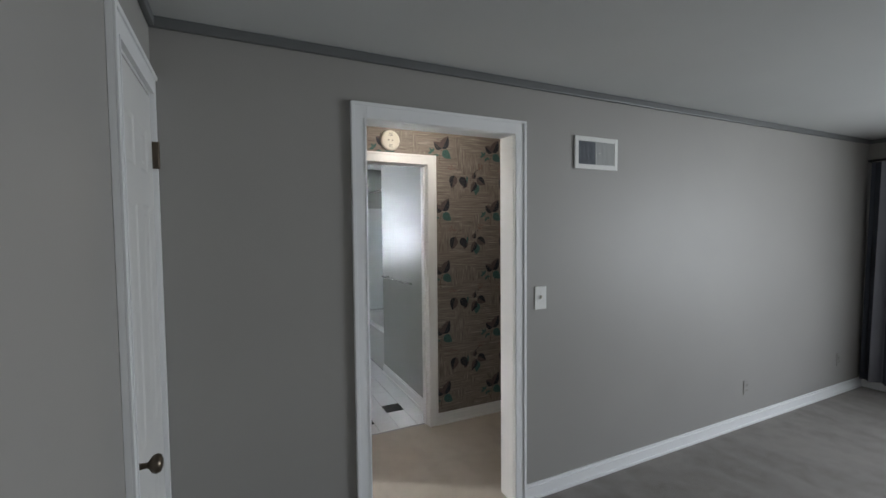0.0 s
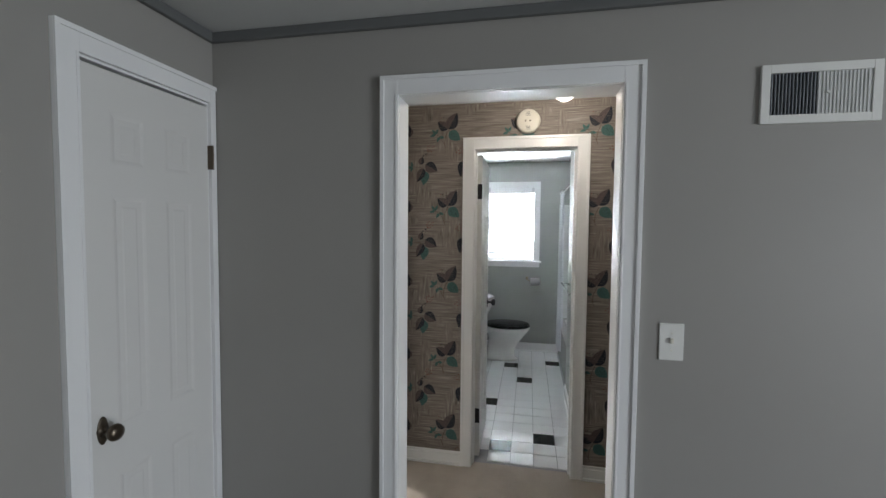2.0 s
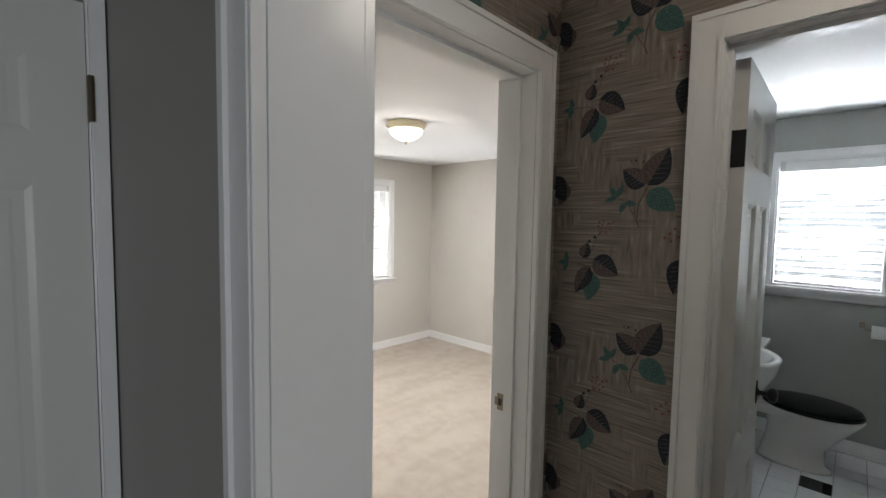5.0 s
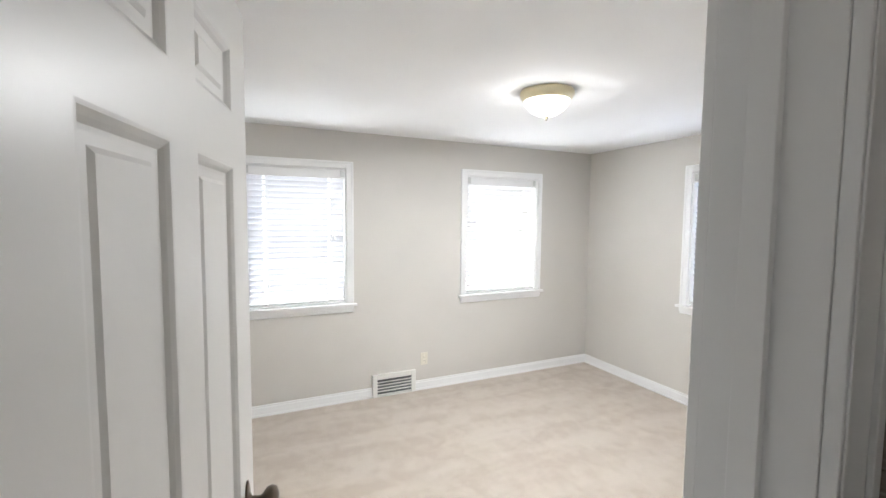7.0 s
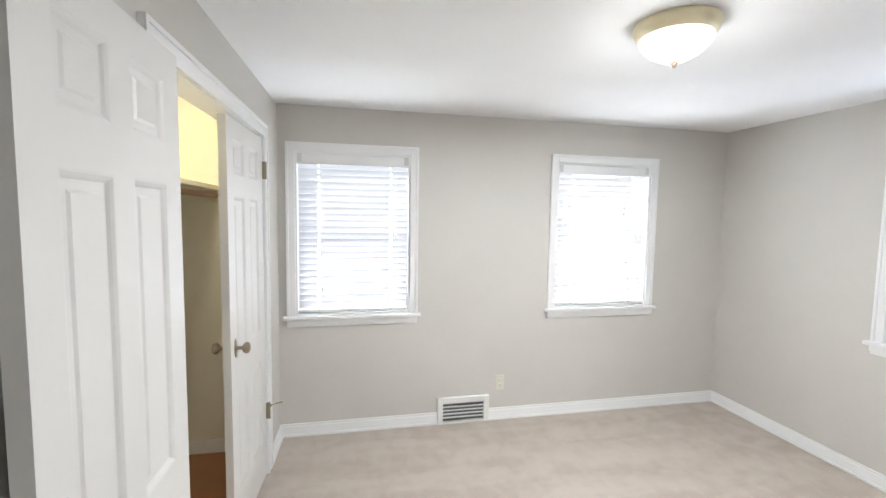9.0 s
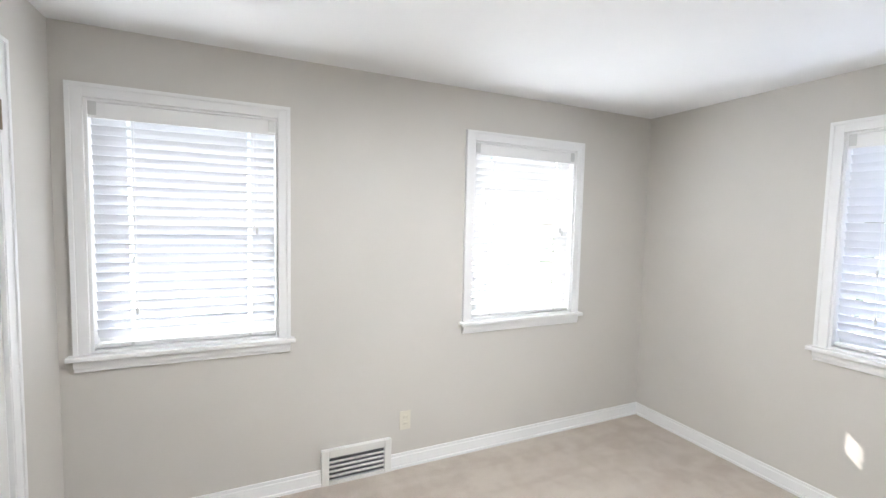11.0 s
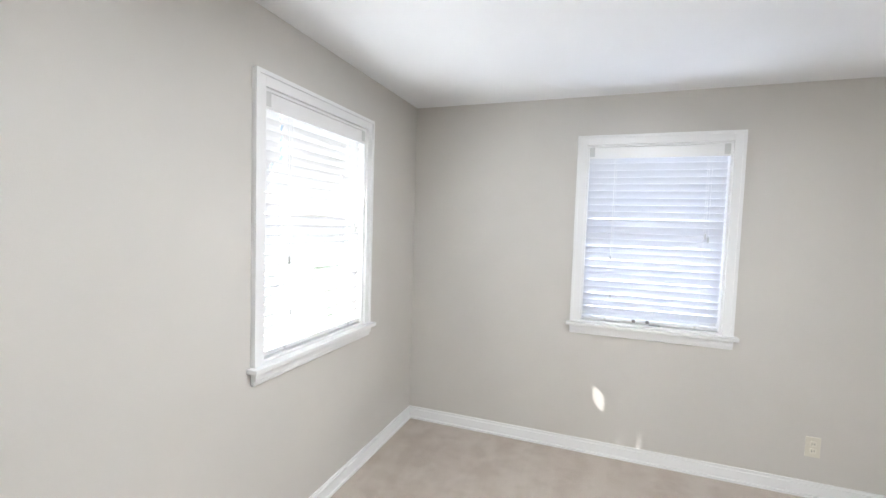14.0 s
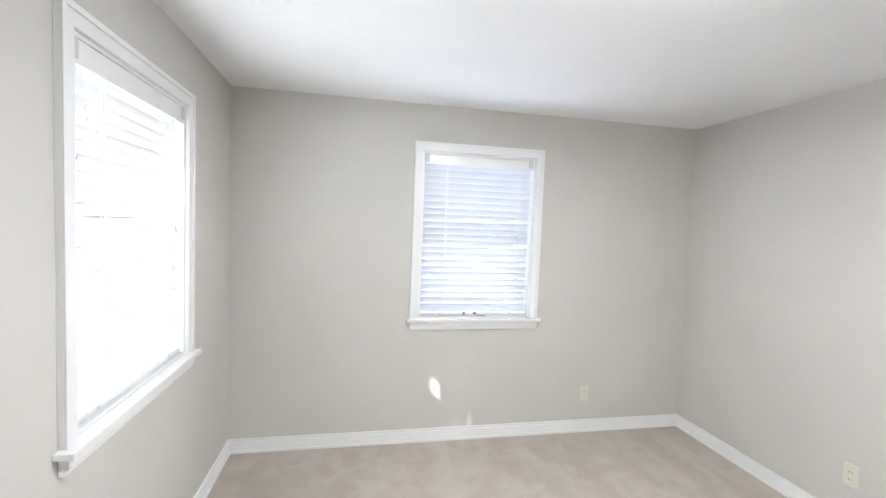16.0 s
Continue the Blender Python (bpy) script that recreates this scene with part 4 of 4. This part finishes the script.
# ---- grey room curtains ----
M_CURT_DARK = paint("slate_curtain_cloth", (0.06, 0.065, 0.08), 0.85, 200, 0.3)
M_CURT_PALE = paint("silver_curtain_cloth", (0.24, 0.24, 0.27), 0.8, 200, 0.2)
for i, (y, sd) in enumerate(((-0.42, 2), (-3.78, 7))):
    drape("curtain", pose(5.65, y, 0, 0, 0, 90), "slate and silver striped floor-length curtain at the grey room window", "curtain", 0.72, 0.09, 2.15, 7, 0.05, [M_CURT_DARK, M_CURT_PALE], sd, 9)
crod = thing("curtain_rod", pose(0, 0, 0), "dark curtain rod above the grey room window", "curtain rod")
part("pole", tube([(5.67, -0.03, 2.17), (5.67, -4.2, 2.17)], 0.012, 12), M_BLACK, crod)
for y in (-0.05, -2.1, -4.17):
    part("bracket", tube([(5.75, y, 2.16), (5.67, y, 2.16)], 0.008, 8), M_BLACK, crod)

# ---- printed leaves on the wallpaper ----
NAVY, TAUPE, TEAL, LINE, RED, STEM = range(6)


def leaf_face(bm, put, cx, cz, ang, ln, wd, tone, half=None, veins=5, lift=0.0):
    """One printed leaf: base at (cx, cz), pointing ang degrees up from the right, with pale veins; half: colour of its other half."""
    ca, sa = math.cos(radians(ang)), math.sin(radians(ang))

    def w(u, v, d):
        return put(cx + ca * u - sa * v, cz + sa * u + ca * v, d)

    n = 9
    for side, mat in ((1, tone), (-1, half if half is not None else tone)):
        edge = [(ln * k / n, side * wd / 2 * (math.sin(math.pi * (k / n) ** 0.72)) ** 0.85) for k in range(n + 1)]
        vs = [bm.verts.new(w(u, 0, lift)) for u, _ in edge[::-1]] + [bm.verts.new(w(u, v, lift)) for u, v in edge[1:-1]]
        f = bm.faces.new(vs)
        f.material_index = mat
        for k in range(1, veins + 1):
            u0 = ln * (0.06 + 0.75 * k / (veins + 1))
            v1 = side * wd * 0.40 * math.sin(math.pi * min(1, (u0 + 0.12 * ln) / ln) ** 0.72)
            q = [w(u0, 0, lift + 0.0003), w(u0 + 0.0012, 0, lift + 0.0003), w(u0 + 0.14 * ln + 0.0008, v1, lift + 0.0003), w(u0 + 0.14 * ln, v1, lift + 0.0003)]
            f = bm.faces.new([bm.verts.new(p) for p in q])
            f.material_index = LINE if tone != TEAL else NAVY


def line_face(bm, put, pts, wd, mat):
    for (x0, z0), (x1, z1) in zip(pts, pts[1:]):
        d = math.hypot(x1 - x0, z1 - z0) or 1
        nx, nz = -(z1 - z0) / d * wd / 2, (x1 - x0) / d * wd / 2
        f = bm.faces.new([bm.verts.new(put(a, b, 0.0001)) for a, b in ((x0 - nx, z0 - nz), (x1 - nx, z1 - nz), (x1 + nx, z1 + nz), (x0 + nx, z0 + nz))])
        f.material_index = mat


def berry(bm, put, x, z, r, mat):
    f = bm.faces.new([bm.verts.new(put(x + r * math.cos(a), z + r * math.sin(a), 0.0002)) for a in [j * math.pi / 3 for j in range(6)]])
    f.material_index = mat


def motif(bm, put, x, z, kind):
    s = -1 if kind == 2 else 1

    def P(u, w, d):
        return put(x + 0.86 * s * u, z + 0.86 * w, d)

    def L(u, w, ang, *a, **k):
        leaf_face(bm, P, u, w, ang, *a, **k)

    if kind == 0:
        L(0.018, 0.022, -30, 0.105, 0.082, NAVY, TAUPE, lift=0.0002)
        L(0.005, -0.008, -118, 0.115, 0.062, NAVY, TAUPE, lift=0.0004)
        L(0.020, -0.030, -100, 0.105, 0.068, TEAL, veins=6)
        L(-0.022, 0.022, 75, 0.06, 0.045, TAUPE, NAVY, veins=3)
        for a in (100, 190, 250):
            L(-0.085, 0.005, a, 0.04, 0.02, TEAL, veins=2)
        line_face(bm, P, [(-0.085, 0.005), (-0.02, 0.0), (0.02, -0.03)], 0.0025, STEM)
        line_face(bm, P, [(0.0, 0.03), (0.03, 0.10), (0.05, 0.15)], 0.002, STEM)
        for u, w in ((0.03, 0.14), (0.05, 0.16), (0.07, 0.15), (0.075, 0.13), (0.06, 0.115), (0.035, 0.155), (0.085, 0.155)):
            line_face(bm, P, [(0.035, 0.11), (u, w)], 0.0012, RED)
            berry(bm, P, u, w, 0.004, RED)
        for u, w in ((0.0, 0.085), (0.02, 0.10)):
            berry(bm, P, u, w, 0.006, NAVY)
    elif kind == 1:
        L(-0.005, 0.0, 62, 0.135, 0.088, TAUPE, NAVY, lift=0.0002)
        L(-0.012, 0.0, 142, 0.095, 0.072, NAVY, TAUPE, lift=0.0004)
        L(0.0, -0.018, -38, 0.105, 0.078, TEAL, veins=6)
        for a in (125, 200, 62):
            L(-0.105, -0.035, a, 0.045, 0.02, TEAL, veins=2)
        for a in (-10, -115):
            L(-0.075, -0.055, a, 0.04, 0.022, TEAL, veins=2)
        line_face(bm, P, [(-0.105, -0.035), (-0.07, -0.055), (-0.035, -0.115)], 0.0022, STEM)
        line_face(bm, P, [(-0.005, -0.005), (-0.03, -0.06), (-0.035, -0.115), (-0.025, -0.14)], 0.004, STEM)
        for u, w in ((-0.065, 0.06), (-0.045, 0.085), (-0.02, 0.08), (-0.08, 0.04), (-0.01, 0.055), (-0.06, 0.085)):
            line_face(bm, P, [(-0.015, 0.01), (u, w)], 0.0011, STEM)
            berry(bm, P, u, w, 0.004, RED if u < -0.05 else NAVY)
    else:
        L(0.065, 0.03, -75, 0.12, 0.085, NAVY, TAUPE, lift=0.0002)
        L(0.0, 0.02, -120, 0.11, 0.075, NAVY, NAVY, lift=0.0004)
        L(-0.06, -0.01, -70, 0.085, 0.055, TAUPE, TAUPE, veins=3)
        line_face(bm, P, [(0.06, 0.03), (0.03, 0.085), (-0.04, 0.10)], 0.002, STEM)
        for u, w in ((0.09, 0.10), (0.11, 0.085), (0.115, 0.11), (0.10, 0.125), (0.13, 0.095)):
            line_face(bm, P, [(0.05, 0.09), (u, w)], 0.0012, RED)
            berry(bm, P, u, w, 0.0045, RED)


def wallpaper_print(name, put, u0, u1, holes, phase, ceil):
    """All the leaf prints of one papered wall, cut off at openings by leaving out what would stick over them."""
    bm = bmesh.new()
    for col in range(-2, 12):
        for kind, du, z0 in ((0, 0.655, 1.955), (1, 0.825, 1.705), (2, 0.985, 1.965)):
            u = du + col * 0.465 + phase
            for k in range(-4, 2):
                z = z0 + 0.489 * k - (0.235 if kind == 2 and u < 0.56 else 0)
                if not (u0 - 0.16 < u < u1 + 0.16 and 0.0 < z < ceil + 0.15):
                    continue
                if any(a + 0.17 < u < b - 0.17 and c < z < d - 0.2 for a, b, c, d in holes):
                    continue
                motif(bm, lambda p, q, r: Vector((p, r, q)), u, z, kind)

    def cut(co, no):
        bmesh.ops.bisect_plane(bm, geom=list(bm.verts) + list(bm.edges) + list(bm.faces), dist=1e-6, plane_co=co, plane_no=no)

    for a, b, c, d in holes + [(u0, u1, 0.1, ceil)]:
        for p in (a, b):
            cut((p, 0, 0), (1, 0, 0))
        for p in (c, d):
            cut((0, 0, p), (0, 0, 1))
    gone = []
    for f in bm.faces:
        m = f.calc_center_median()
        if not (u0 < m.x < u1 and 0.1 < m.z < ceil) or any(a < m.x < b and c < m.z < d for a, b, c, d in holes):
            gone.append(f)
    bmesh.ops.delete(bm, geom=gone, context="FACES")
    for v in bm.verts:
        v.co = put(v.co.x, v.co.z, v.co.y)
    for f in bm.faces:
        f.smooth = False
    bm.normal_update()
    return tagged(link_mesh(name, bm, M_INKS), "printed navy, taupe and teal leaves on the wallpaper", kind="stuff")


wallpaper_print("wallpaper_leaves_north", lambda u, z, d: Vector((u, 1.0990 - d, z)), 0.531, 4.499, [(0.945, 1.66, 0, 2.09)], 0.0, 2.324)
wallpaper_print("wallpaper_leaves_south", lambda u, z, d: Vector((u, 0.1160 + d, z)), 0.531, 4.499, [(0.80, 1.69, 0, 2.09)], 0.1, 2.324)
wallpaper_print("wallpaper_leaves_west", lambda u, z, d: Vector((0.5310 + d, u, z)), 0.116, 1.099, [(0.19, 1.01, 0, 2.08)], -0.2, 2.324)

# ---- bathroom floor tiles ----
TILE, JOINT = 0.155, 0.0035
bath_floor = bpy.data.objects["floor_bath"]
BLACK = {(2, 0), (0, -1), (-1, 4), (1, 8), (0, 11), (3, 12)}
me_white = me_black = None
for mat in (M_TILE, M_TILE_BLACK):
    bmt = boxes((JOINT / 2, TILE - JOINT / 2, JOINT / 2, TILE - JOINT / 2, -0.006, 0.0), bevel=0.0)
    top = [e for e in bmt.edges if all(v.co.z > -0.001 for v in e.verts)]
    bmesh.ops.bevel(bmt, geom=top, offset=0.0012, segments=1, affect="EDGES")
    me = bpy.data.meshes.new("tile")
    bmt.to_mesh(me)
    bmt.free()
    me.materials.append(mat)
    if mat is M_TILE:
        me_white = me
    else:
        me_black = me
trng = random.Random(11)
for j in range(-3, 17):
    for i in range(-4, 5):
        x, y = 1.085 + i * TILE, 1.49 + j * TILE
        if x < 0.52 or x + TILE > 1.76 or y < 1.03 or y + TILE > Y_N + 0.12:
            continue
        if j < -1 and not (0.95 < x < 1.6):
            continue
        t = new("tile", me_black if (i, j) in BLACK else me_white)
        t.parent = bath_floor
        t.matrix_basis = pose(x, y, 0.001 + trng.uniform(0, 0.0006), trng.uniform(-0.12, 0.12), trng.uniform(-0.12, 0.12), 0)
